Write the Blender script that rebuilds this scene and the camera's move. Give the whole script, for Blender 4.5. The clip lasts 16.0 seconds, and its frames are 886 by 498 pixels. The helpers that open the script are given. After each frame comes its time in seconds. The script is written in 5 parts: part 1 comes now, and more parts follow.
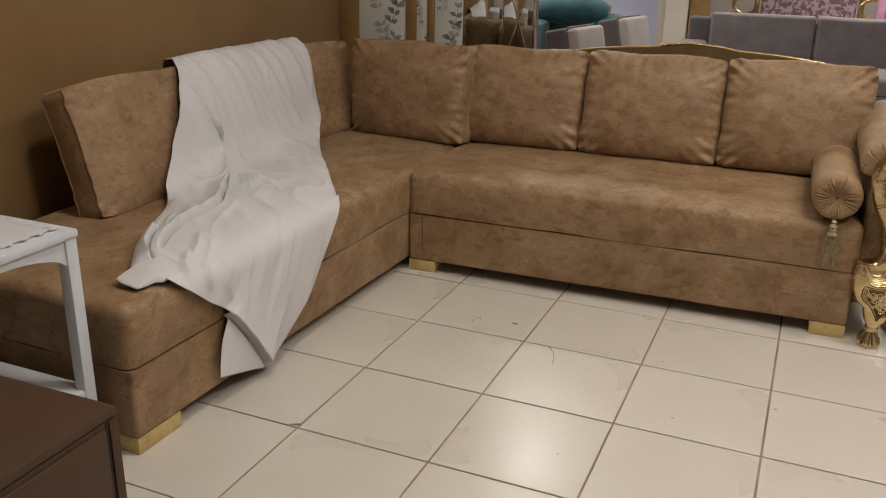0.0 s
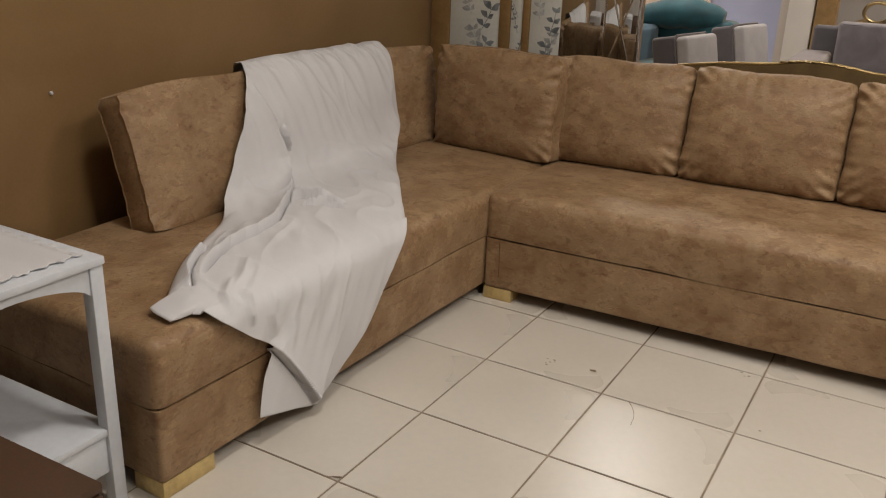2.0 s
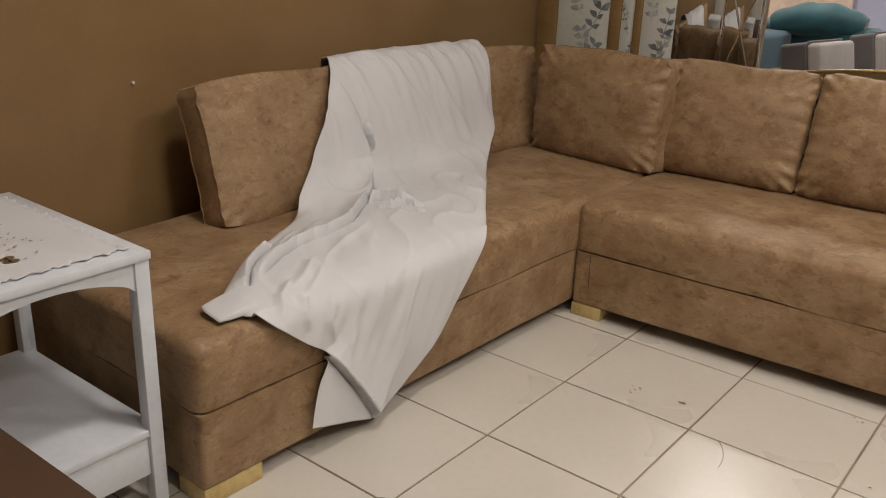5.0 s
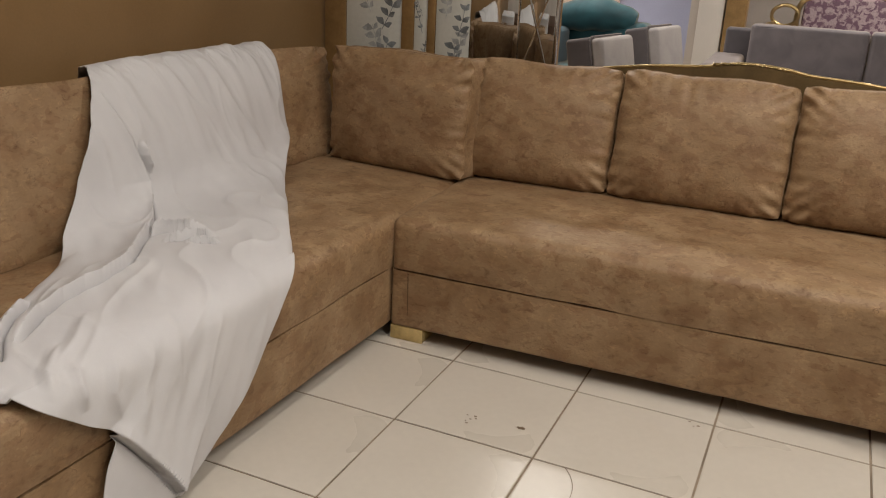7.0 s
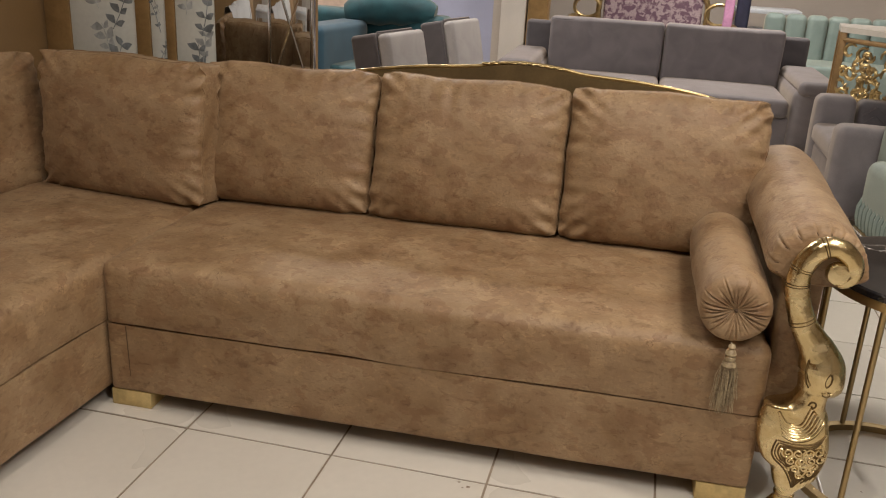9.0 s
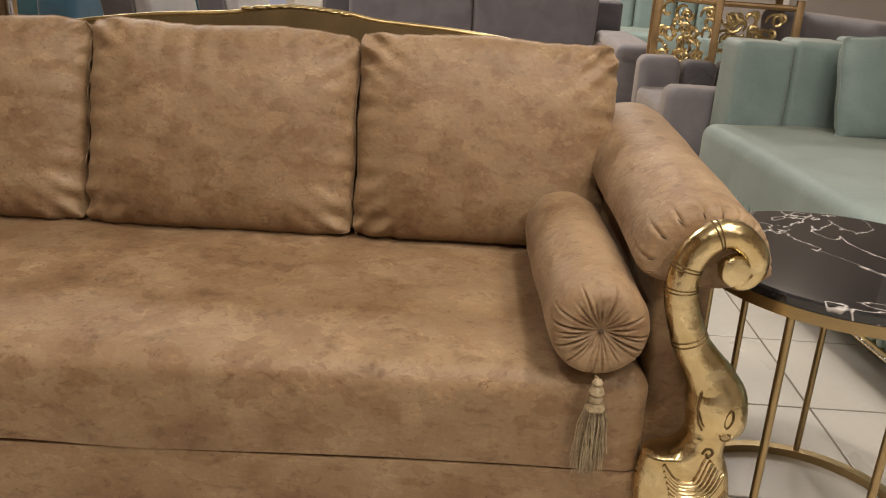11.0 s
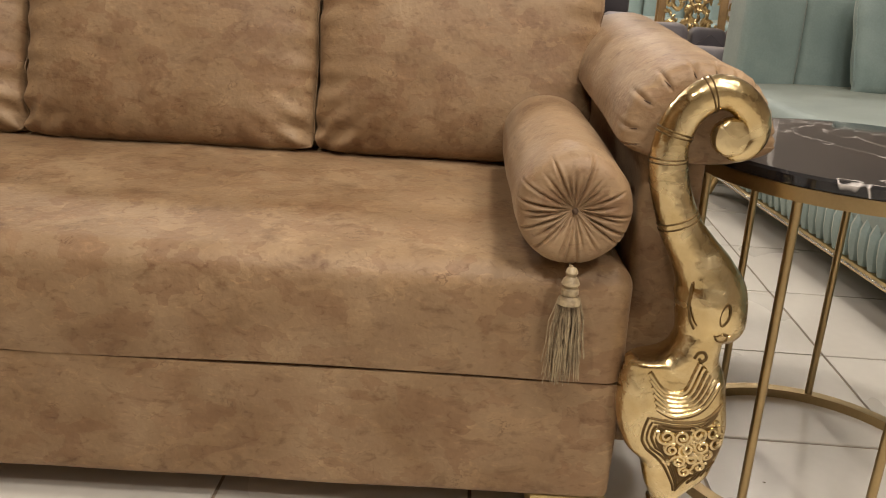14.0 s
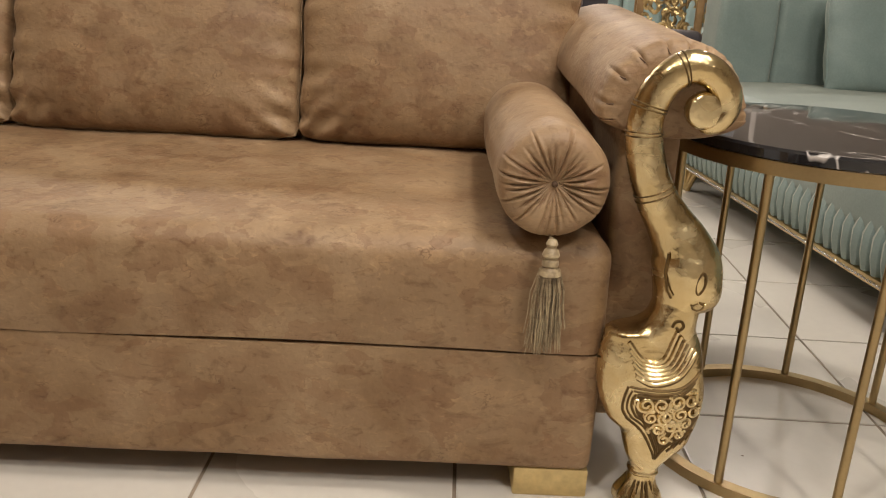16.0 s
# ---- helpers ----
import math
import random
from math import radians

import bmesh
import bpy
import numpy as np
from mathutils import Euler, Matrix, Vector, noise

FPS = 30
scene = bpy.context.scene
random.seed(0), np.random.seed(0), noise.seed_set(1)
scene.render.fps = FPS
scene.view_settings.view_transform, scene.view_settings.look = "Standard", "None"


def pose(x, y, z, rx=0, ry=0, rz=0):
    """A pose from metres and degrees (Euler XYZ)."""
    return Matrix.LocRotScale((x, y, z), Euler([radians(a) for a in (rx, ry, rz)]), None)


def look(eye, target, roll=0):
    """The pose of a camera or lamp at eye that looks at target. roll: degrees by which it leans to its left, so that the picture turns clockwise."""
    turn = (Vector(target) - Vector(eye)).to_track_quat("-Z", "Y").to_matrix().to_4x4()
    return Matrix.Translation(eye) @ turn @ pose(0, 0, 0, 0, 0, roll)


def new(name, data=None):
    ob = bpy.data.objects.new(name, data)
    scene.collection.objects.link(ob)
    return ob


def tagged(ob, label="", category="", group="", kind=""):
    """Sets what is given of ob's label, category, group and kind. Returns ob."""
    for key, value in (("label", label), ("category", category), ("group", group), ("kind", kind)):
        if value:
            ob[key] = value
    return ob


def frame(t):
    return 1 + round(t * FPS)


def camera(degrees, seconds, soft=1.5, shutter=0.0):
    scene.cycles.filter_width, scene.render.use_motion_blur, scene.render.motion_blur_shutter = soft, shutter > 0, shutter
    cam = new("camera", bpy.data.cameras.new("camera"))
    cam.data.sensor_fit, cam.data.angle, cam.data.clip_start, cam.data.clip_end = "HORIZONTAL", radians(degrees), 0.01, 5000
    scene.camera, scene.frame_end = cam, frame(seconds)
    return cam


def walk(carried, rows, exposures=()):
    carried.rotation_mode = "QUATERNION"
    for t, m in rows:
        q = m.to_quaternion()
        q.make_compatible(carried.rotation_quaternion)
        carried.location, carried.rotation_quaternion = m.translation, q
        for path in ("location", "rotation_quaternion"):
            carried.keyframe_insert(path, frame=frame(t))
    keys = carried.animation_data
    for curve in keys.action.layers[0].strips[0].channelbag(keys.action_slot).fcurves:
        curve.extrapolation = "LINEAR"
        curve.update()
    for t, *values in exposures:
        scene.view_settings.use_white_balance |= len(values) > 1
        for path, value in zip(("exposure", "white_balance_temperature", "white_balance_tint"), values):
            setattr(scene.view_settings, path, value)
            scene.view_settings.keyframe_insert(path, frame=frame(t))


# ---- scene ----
cam = camera(54.3, 16.0, soft=1.1)
PATH = [
    (0, (1.187, -2.578, 1.289), (0.451, -0.845, 0.615), 1.1),
    (0.5, (1.205, -2.567, 1.295), (0.353, -0.886, 0.624), 1.2),
    (1, (1.213, -2.508, 1.302), (0.303, -0.86, 0.627), 1.1),
    (1.5, (1.16, -2.392, 1.289), (0.234, -0.758, 0.6), 1.6),
    (2, (1.126, -2.275, 1.312), (0.193, -0.646, 0.62), 2.1),
    (2.5, (1.199, -2.185, 1.309), (0.238, -0.569, 0.627), 2.2),
    (3, (1.236, -2.164, 1.294), (0.189, -0.602, 0.614), 2.0),
    (3.5, (1.243, -2.164, 1.292), (0.108, -0.665, 0.61), 1.8),
    (4, (1.248, -2.171, 1.291), (0.067, -0.705, 0.615), 1.6),
    (4.2, (1.25, -2.169, 1.304), (0.071, -0.707, 0.616), 1.8),
    (6.3, (0.907, -1.887, 1.198), (-0.148, -0.324, 0.533), 2.9),
    (6.5, (0.918, -1.885, 1.211), (-0.065, -0.277, 0.54), 2.8),
    (7, (0.93, -1.859, 1.244), (0.178, -0.132, 0.57), 2.8),
    (7.5, (0.917, -1.846, 1.232), (0.32, -0.061, 0.554), 3.2),
    (8, (0.931, -1.781, 1.225), (0.401, 0.025, 0.55), 3.4),
    (8.5, (0.98, -1.548, 1.245), (0.497, 0.272, 0.57), 3.4),
    (9, (1.062, -1.373, 1.236), (0.646, 0.464, 0.564), 3.1),
    (9.5, (1.066, -1.208, 1.228), (0.853, 0.66, 0.545), 3.5),
    (9.7, (1.046, -1.127, 1.229), (0.924, 0.751, 0.55), 3.5),
    (11.8, (1.091, -0.607, 0.963), (1.082, 1.272, 0.279), 3.6),
    (12, (1.097, -0.585, 0.956), (1.076, 1.295, 0.275), 3.5),
    (12.5, (1.129, -0.567, 0.917), (1.102, 1.317, 0.246), 3.7),
    (13, (1.161, -0.577, 0.859), (1.12, 1.31, 0.198), 3.6),
    (13.5, (1.167, -0.592, 0.839), (1.122, 1.298, 0.185), 3.6),
    (14, (1.168, -0.634, 0.819), (1.114, 1.258, 0.174), 3.4),
    (14.5, (1.17, -0.663, 0.803), (1.105, 1.234, 0.17), 3.2),
    (15, (1.164, -0.687, 0.795), (1.098, 1.212, 0.172), 3.3),
    (15.5, (1.17, -0.684, 0.786), (1.111, 1.218, 0.17), 3.2),
    (16, (1.171, -0.678, 0.778), (1.155, 1.224, 0.162), 3.2),
]
walk(cam, [(t, look(eye, target, roll)) for t, eye, target, roll in PATH],
     exposures=[(0.0, -0.20), (1.5, -0.16), (4.0, -0.08), (6.5, 0.0), (8.0, -0.24), (8.5, -0.10), (9.0, 0.08), (9.5, 0.06), (12.0, 0.40), (13.5, 0.42), (15.5, 0.28), (16.0, 0.36)])

# ---- world and lamps ----
world = bpy.data.worlds.new("showroom_world")
world.use_nodes = True
world.node_tree.nodes["Background"].inputs[0].default_value = (0.9, 0.92, 1.0, 1)
world.node_tree.nodes["Background"].inputs[1].default_value = 0.05
scene.world = world
CEIL = 2.9
# Unseen lamps: three follow floor glints and a shadow, the rest fill dim areas.
LAMPS = [(-0.52, 3.40, 30), (3.2, 4.6, 40), (1.75, 0.42, 20), (2.6, 0.2, 12), (2.3, -1.45, 31), (1.55, -0.60, 7),
         (0.45, -0.85, 23), (3.4, -2.6, 5), (-1.70, 4.85, 52), (1.6, 5.7, 72)]


def lamp(x, y, watts):
    data = bpy.data.lights.new("unseen_ceiling_lamp", "AREA")
    data.shape, data.size, data.energy, data.color = "DISK", 0.26, watts, (1.0, 0.94, 0.87)
    ob = new("unseen_ceiling_lamp", data)
    ob.matrix_world = pose(x, y, CEIL - 0.045)
    return ob


for lx, ly, lw in LAMPS:
    lamp(lx, ly, lw)


# ---- materials ----
def mat(name, color, rough=0.6, metal=0.0, vary=0.15, scale=8.0, fine=60.0, bump=0.0, dist=0.002, second=None, coat=0.0,
        sheen=0.0, detail=5.0, stops=(0.35, 0.65), rvar=0.0):
    m = bpy.data.materials.new(name)
    m.use_nodes = True
    nt, b = m.node_tree, m.node_tree.nodes["Principled BSDF"]
    N, L = nt.nodes.new, nt.links.new
    tc = N("ShaderNodeTexCoord")
    n1, n2 = N("ShaderNodeTexNoise"), N("ShaderNodeTexNoise")
    n1.inputs["Scale"].default_value, n1.inputs["Detail"].default_value, n1.inputs["Distortion"].default_value = scale, detail, 0.6
    n2.inputs["Scale"].default_value, n2.inputs["Detail"].default_value = fine, 4.0
    L(tc.outputs["Object"], n1.inputs["Vector"]), L(tc.outputs["Object"], n2.inputs["Vector"])
    ramp = N("ShaderNodeValToRGB")
    second = second or tuple(c * (1 - 2 * vary) for c in color)
    ramp.color_ramp.elements[0].position, ramp.color_ramp.elements[1].position = stops
    ramp.color_ramp.elements[0].color = (*second, 1)
    ramp.color_ramp.elements[1].color = (*color, 1)
    L(n1.outputs["Fac"], ramp.inputs["Fac"])
    mix = N("ShaderNodeMix")
    mix.data_type, mix.blend_type = "RGBA", "MULTIPLY"
    mix.inputs[0].default_value = min(1.0, vary * 2)
    lift = N("ShaderNodeMapRange")
    lift.inputs[1].default_value, lift.inputs[2].default_value = 0.25, 0.75
    lift.inputs[3].default_value, lift.inputs[4].default_value = 0.6, 1.3
    L(n2.outputs["Fac"], lift.inputs[0])
    L(ramp.outputs["Color"], mix.inputs[6]), L(lift.outputs[0], mix.inputs[7])
    L(mix.outputs[2], b.inputs["Base Color"])
    b.inputs["Metallic"].default_value, b.inputs["Coat Weight"].default_value = metal, coat
    b.inputs["Roughness"].default_value = rough
    if sheen:
        b.inputs["Sheen Weight"].default_value, b.inputs["Sheen Roughness"].default_value = sheen, 0.45
        b.inputs["Sheen Tint"].default_value = (1.0, 0.80, 0.58, 1)
    if rvar:
        rr = N("ShaderNodeMapRange")
        rr.inputs[1].default_value, rr.inputs[2].default_value = 0.3, 0.7
        rr.inputs[3].default_value, rr.inputs[4].default_value = rough - rvar, rough + rvar
        L(n1.outputs["Fac"], rr.inputs[0]), L(rr.outputs[0], b.inputs["Roughness"])
    if bump:
        bp = N("ShaderNodeBump")
        bp.inputs["Strength"].default_value, bp.inputs["Distance"].default_value = bump, dist
        L(n2.outputs["Fac"], bp.inputs["Height"]), L(bp.outputs["Normal"], b.inputs["Normal"])
    return m


def suede():
    """Mottled tan suede: broad tonal patches, smaller clouds and short dark scuffs."""
    m = mat("tan_suede", (0.297, 0.194, 0.106), 0.60, 0, 0.06, 7.0, 110.0, 0.6, 0.0018, second=(0.206, 0.120, 0.056), sheen=0.12,
            detail=8.0, stops=(0.34, 0.66))
    nt, b = m.node_tree, m.node_tree.nodes["Principled BSDF"]
    N, L = nt.nodes.new, nt.links.new
    tc = N("ShaderNodeTexCoord")
    mp = N("ShaderNodeMapping")
    mp.inputs["Scale"].default_value = (1.0, 1.0, 1.5)
    L(tc.outputs["Object"], mp.inputs["Vector"])
    sc = N("ShaderNodeTexNoise")
    sc.inputs["Scale"].default_value, sc.inputs["Detail"].default_value, sc.inputs["Distortion"].default_value = 16.0, 6.0, 0.7
    sc.inputs["Roughness"].default_value = 0.66
    L(mp.outputs["Vector"], sc.inputs["Vector"])
    ramp = N("ShaderNodeValToRGB")
    e = ramp.color_ramp.elements
    e[0].position, e[0].color = 0.31, (0.66, 0.59, 0.53, 1)
    e[1].position, e[1].color = 0.44, (1, 1, 1, 1)
    mid = ramp.color_ramp.elements.new(0.57)
    mid.color = (1.0, 1.0, 1.0, 1)
    top = ramp.color_ramp.elements.new(0.70)
    top.color = (1.26, 1.27, 1.28, 1)
    L(sc.outputs["Fac"], ramp.inputs["Fac"])
    mix = N("ShaderNodeMix")
    mix.data_type, mix.blend_type = "RGBA", "MULTIPLY"
    mix.inputs[0].default_value = 0.95
    old = b.inputs["Base Color"].links[0].from_socket
    L(old, mix.inputs[6]), L(ramp.outputs["Color"], mix.inputs[7])
    # fine wandering scuff lines, broken up by a coarser noise
    ln, mk = N("ShaderNodeTexNoise"), N("ShaderNodeTexNoise")
    ln.inputs["Scale"].default_value, ln.inputs["Detail"].default_value, ln.inputs["Distortion"].default_value = 26.0, 5.0, 2.4
    mk.inputs["Scale"].default_value, mk.inputs["Detail"].default_value = 13.0, 3.0
    L(mp.outputs["Vector"], ln.inputs["Vector"]), L(tc.outputs["Object"], mk.inputs["Vector"])
    thin = N("ShaderNodeValToRGB")
    te = thin.color_ramp.elements
    te[0].position, te[0].color = 0.472, (0, 0, 0, 1)
    te[1].position, te[1].color = 0.528, (0, 0, 0, 1)
    te.new(0.5).color = (1, 1, 1, 1)
    gate = N("ShaderNodeMapRange")
    gate.inputs[1].default_value, gate.inputs[2].default_value = 0.60, 0.70
    mul = N("ShaderNodeMath")
    mul.operation = "MULTIPLY"
    L(ln.outputs["Fac"], thin.inputs["Fac"]), L(mk.outputs["Fac"], gate.inputs[0])
    L(thin.outputs["Color"], mul.inputs[0]), L(gate.outputs[0], mul.inputs[1])
    dark = N("ShaderNodeMix")
    dark.data_type, dark.blend_type = "RGBA", "MULTIPLY"
    dark.inputs[7].default_value = (0.52, 0.46, 0.42, 1)
    # crisp-edged flakes of slightly different brown, with a few dark cracks along their rims
    wob, add = N("ShaderNodeTexNoise"), N("ShaderNodeVectorMath")
    wob.inputs["Scale"].default_value, wob.inputs["Detail"].default_value = 20.0, 4.0
    sub = N("ShaderNodeVectorMath")
    sub.operation, sub.inputs[1].default_value = "SUBTRACT", (0.5, 0.5, 0.5)
    amp = N("ShaderNodeVectorMath")
    amp.operation = "SCALE"
    amp.inputs["Scale"].default_value = 0.11
    L(mp.outputs["Vector"], wob.inputs["Vector"]), L(wob.outputs["Color"], sub.inputs[0]), L(sub.outputs[0], amp.inputs[0])
    L(mp.outputs["Vector"], add.inputs[0]), L(amp.outputs[0], add.inputs[1])
    cell, rim = N("ShaderNodeTexVoronoi"), N("ShaderNodeTexVoronoi")
    rim.feature = "DISTANCE_TO_EDGE"
    cell.inputs["Scale"].default_value = rim.inputs["Scale"].default_value = 24.0
    L(add.outputs[0], cell.inputs["Vector"]), L(add.outputs[0], rim.inputs["Vector"])
    tint = N("ShaderNodeValToRGB")
    ce = tint.color_ramp.elements
    ce[0].position, ce[0].color = 0.0, (0.80, 0.68, 0.60, 1)
    ce[1].position, ce[1].color = 1.0, (1.22, 1.22, 1.18, 1)
    ce.new(0.22).color = (0.92, 0.84, 0.78, 1)
    ce.new(0.40).color = (1.0, 1.0, 1.0, 1)
    ce.new(0.75).color = (1.04, 1.06, 1.04, 1)
    sep = N("ShaderNodeSeparateColor")
    L(cell.outputs["Color"], sep.inputs[0]), L(sep.outputs[0], tint.inputs["Fac"])
    flake = N("ShaderNodeMix")
    flake.data_type, flake.blend_type = "RGBA", "MULTIPLY"
    flake.inputs[0].default_value = 0.62
    L(mix.outputs[2], flake.inputs[6]), L(tint.outputs["Color"], flake.inputs[7])
    crack, few, both = N("ShaderNodeMapRange"), N("ShaderNodeMapRange"), N("ShaderNodeMath")
    crack.inputs[1].default_value, crack.inputs[2].default_value = 0.0, 0.05
    crack.inputs[3].default_value, crack.inputs[4].default_value = 1.0, 0.0
    few.inputs[1].default_value, few.inputs[2].default_value = 0.58, 0.68
    both.operation = "MULTIPLY"
    L(rim.outputs["Distance"], crack.inputs[0]), L(sc.outputs["Fac"], few.inputs[0]), L(crack.outputs[0], both.inputs[0]), L(few.outputs[0], both.inputs[1])
    worst = N("ShaderNodeMath")
    worst.operation = "MAXIMUM"
    L(both.outputs[0], worst.inputs[0]), L(mul.outputs[0], worst.inputs[1])
    L(worst.outputs[0], dark.inputs[0]), L(flake.outputs[2], dark.inputs[6])
    # small light and dark strokes where the nap is brushed
    nap, brush, fleck, sp = N("ShaderNodeTexNoise"), N("ShaderNodeValToRGB"), N("ShaderNodeMix"), N("ShaderNodeMapping")
    sp.inputs["Scale"].default_value = (1.0, 1.0, 1.9)
    nap.inputs["Scale"].default_value, nap.inputs["Detail"].default_value, nap.inputs["Roughness"].default_value, nap.inputs["Distortion"].default_value = 44.0, 6.0, 0.60, 1.1
    be = brush.color_ramp.elements
    be[0].position, be[0].color = 0.33, (0.70, 0.62, 0.55, 1)
    be[1].position, be[1].color = 0.70, (1.30, 1.30, 1.28, 1)
    be.new(0.41).color = (0.97, 0.96, 0.95, 1)
    be.new(0.60).color = (1.03, 1.03, 1.03, 1)
    fleck.data_type, fleck.blend_type = "RGBA", "MULTIPLY"
    fleck.inputs[0].default_value = 0.8
    L(tc.outputs["Object"], sp.inputs["Vector"]), L(sp.outputs["Vector"], nap.inputs["Vector"]), L(nap.outputs["Fac"], brush.inputs["Fac"])
    L(dark.outputs[2], fleck.inputs[6]), L(brush.outputs["Color"], fleck.inputs[7]), L(fleck.outputs[2], b.inputs["Base Color"])
    return m


SUEDE = suede()
# Dark brown for seams, and for shade drawn in pleats and the bolster's hole.
SEAM_SHADE = mat("seam_and_crease_shade", (0.10, 0.055, 0.028), 0.8)
WALLP = mat("brown_wall_paint", (0.235, 0.140, 0.060), 0.40, 0, 0.06, 3.0, 120.0, 0.12, 0.001, second=(0.205, 0.12, 0.05), rvar=0.06)
TILE = mat("cream_glazed_tile", (0.585, 0.54, 0.475), 0.30, 0, 0.035, 2.2, 40.0, 0.04, 0.001, second=(0.55, 0.505, 0.44), rvar=0.04)
GROUT = mat("brown_grout", (0.30, 0.235, 0.17), 0.9, 0, 0.2, 6.0, 80.0, 0.3)
STAIN = mat("brown_stain", (0.20, 0.14, 0.09), 0.6)
SHEET = mat("white_cotton_sheet", (0.60, 0.59, 0.60), 0.85, 0, 0.04, 4.0, 500.0, 0.15, 0.0006, second=(0.56, 0.55, 0.56), sheen=0.05)
GOLD = mat("antique_gold_leaf", (0.74, 0.60, 0.35), 0.24, 1.0, 0.10, 22.0, 60.0, 0.65, 0.003, second=(0.58, 0.44, 0.22), rvar=0.08)
GOLDDARK = mat("dark_gold_patina", (0.16, 0.095, 0.03), 0.5, 0.6, 0.2, 20.0, 90.0, 0.3)
GILT = mat("gilded_wood", (0.62, 0.46, 0.22), 0.35, 1.0, 0.15, 12.0, 60.0, 0.3)
BRASS = mat("brushed_brass", (0.42, 0.31, 0.16), 0.36, 1.0, 0.06, 10.0, 200.0, 0.1, 0.0005)
LEGPAINT = mat("worn_gold_painted_wood", (0.60, 0.45, 0.20), 0.5, 0.25, 0.2, 16.0, 70.0, 0.3, second=(0.50, 0.36, 0.15))
WHITEP = mat("white_painted_wood", (0.58, 0.60, 0.635), 0.4, 0, 0.05, 6.0, 60.0, 0.2, second=(0.52, 0.535, 0.57))
DESKM = mat("dark_brown_laminate", (0.060, 0.027, 0.011), 0.55, 0, 0.12, 3.0, 150.0, 0.15, second=(0.052, 0.023, 0.009))
DESKDARK = mat("black_brown_edge", (0.02, 0.012, 0.009), 0.5)
GREYF = mat("grey_velvet", (0.20, 0.18, 0.19), 0.8, 0, 0.1, 7.0, 200.0, 0.2, second=(0.155, 0.14, 0.15), sheen=0.35)
GREYL = mat("pale_grey_velvet", (0.36, 0.34, 0.34), 0.8, 0, 0.1, 7.0, 200.0, 0.2, second=(0.30, 0.28, 0.285), sheen=0.3)
GREYD = mat("dark_grey_velvet", (0.10, 0.09, 0.10), 0.8, 0, 0.1, 7.0, 200.0, 0.2, sheen=0.3)
MINT = mat("mint_velvet", (0.245, 0.305, 0.280), 0.6, 0, 0.1, 4.0, 160.0, 0.2, second=(0.185, 0.240, 0.222), sheen=0.3)
TEAL = mat("teal_velvet", (0.013, 0.085, 0.108), 0.7, 0, 0.12, 6.0, 160.0, 0.2, second=(0.007, 0.05, 0.066), sheen=0.4)
TEALD = mat("blue_teal_velvet", (0.02, 0.075, 0.12), 0.7, 0, 0.1, 6.0, 160.0, 0.2, sheen=0.3)
PURPLEW = mat("violet_wall_paint", (0.36, 0.37, 0.50), 0.7, 0, 0.05, 2.0, 90.0, 0.1)
PEACH = mat("peach_quilted_panel", (0.66, 0.50, 0.41), 0.7, 0, 0.08, 10.0, 60.0, 0.3)
CREAMW = mat("cream_wall_paint", (0.62, 0.57, 0.52), 0.7, 0, 0.05, 2.0, 90.0, 0.1)
TAUPEW = mat("taupe_wall_panel", (0.47, 0.41, 0.36), 0.6, 0, 0.06, 2.0, 90.0, 0.1)
CEILM = mat("white_ceiling_paint", (0.72, 0.70, 0.67), 0.85, 0, 0.04, 2.0, 90.0, 0.1)
WOODG = mat("gold_brown_frame", (0.36, 0.22, 0.09), 0.4, 0.3, 0.12, 10.0, 80.0, 0.2)
HEADB = mat("bronze_board", (0.17, 0.115, 0.05), 0.45, 0.35, 0.12, 8.0, 90.0, 0.2)
PLUM = mat("plum_brocade", (0.13, 0.07, 0.10), 0.75, 0, 0.3, 22.0, 80.0, 0.2, second=(0.34, 0.26, 0.27), stops=(0.45, 0.55))
PINK = mat("pink_satin", (0.62, 0.30, 0.50), 0.5)
NAVY = mat("dark_navy_fabric", (0.02, 0.02, 0.05), 0.7)
FLORALG = mat("frosted_pale_glass", (0.68, 0.67, 0.61), 0.12, 0, 0.06, 3.0, 60.0, 0.0, second=(0.60, 0.60, 0.55))
LEAF = mat("slate_blue_leaf_print", (0.26, 0.28, 0.29), 0.35, 0, 0.25, 20.0, 80.0)
LEAFP = mat("pale_grey_leaf_print", (0.46, 0.47, 0.46), 0.35, 0, 0.2, 20.0, 80.0)
CHROME = mat("chrome_strip", (0.75, 0.75, 0.75), 0.12, 1.0, 0.03)
MIRROR = mat("mirror_glass", (0.78, 0.80, 0.80), 0.02, 1.0, 0.01)
MARBLEW = mat("white_marble_top", (0.68, 0.64, 0.58), 0.2, 0, 0.06, 4.0, 40.0)
BUTTER = mat("brown_print", (0.20, 0.11, 0.05), 0.7)
PINKP = mat("rose_print", (0.52, 0.33, 0.28), 0.7)
THREAD = mat("beige_silk_thread", (0.40, 0.31, 0.18), 0.5, 0, 0.25, 60.0, 200.0, second=(0.20, 0.14, 0.075), sheen=0.3)
LENS = bpy.data.materials.new("lamp_diffuser")
LENS.use_nodes = True
LENS.node_tree.nodes["Principled BSDF"].inputs["Emission Color"].default_value = (1.0, 0.9, 0.78, 1)
LENS.node_tree.nodes["Principled BSDF"].inputs["Emission Strength"].default_value = 14.0


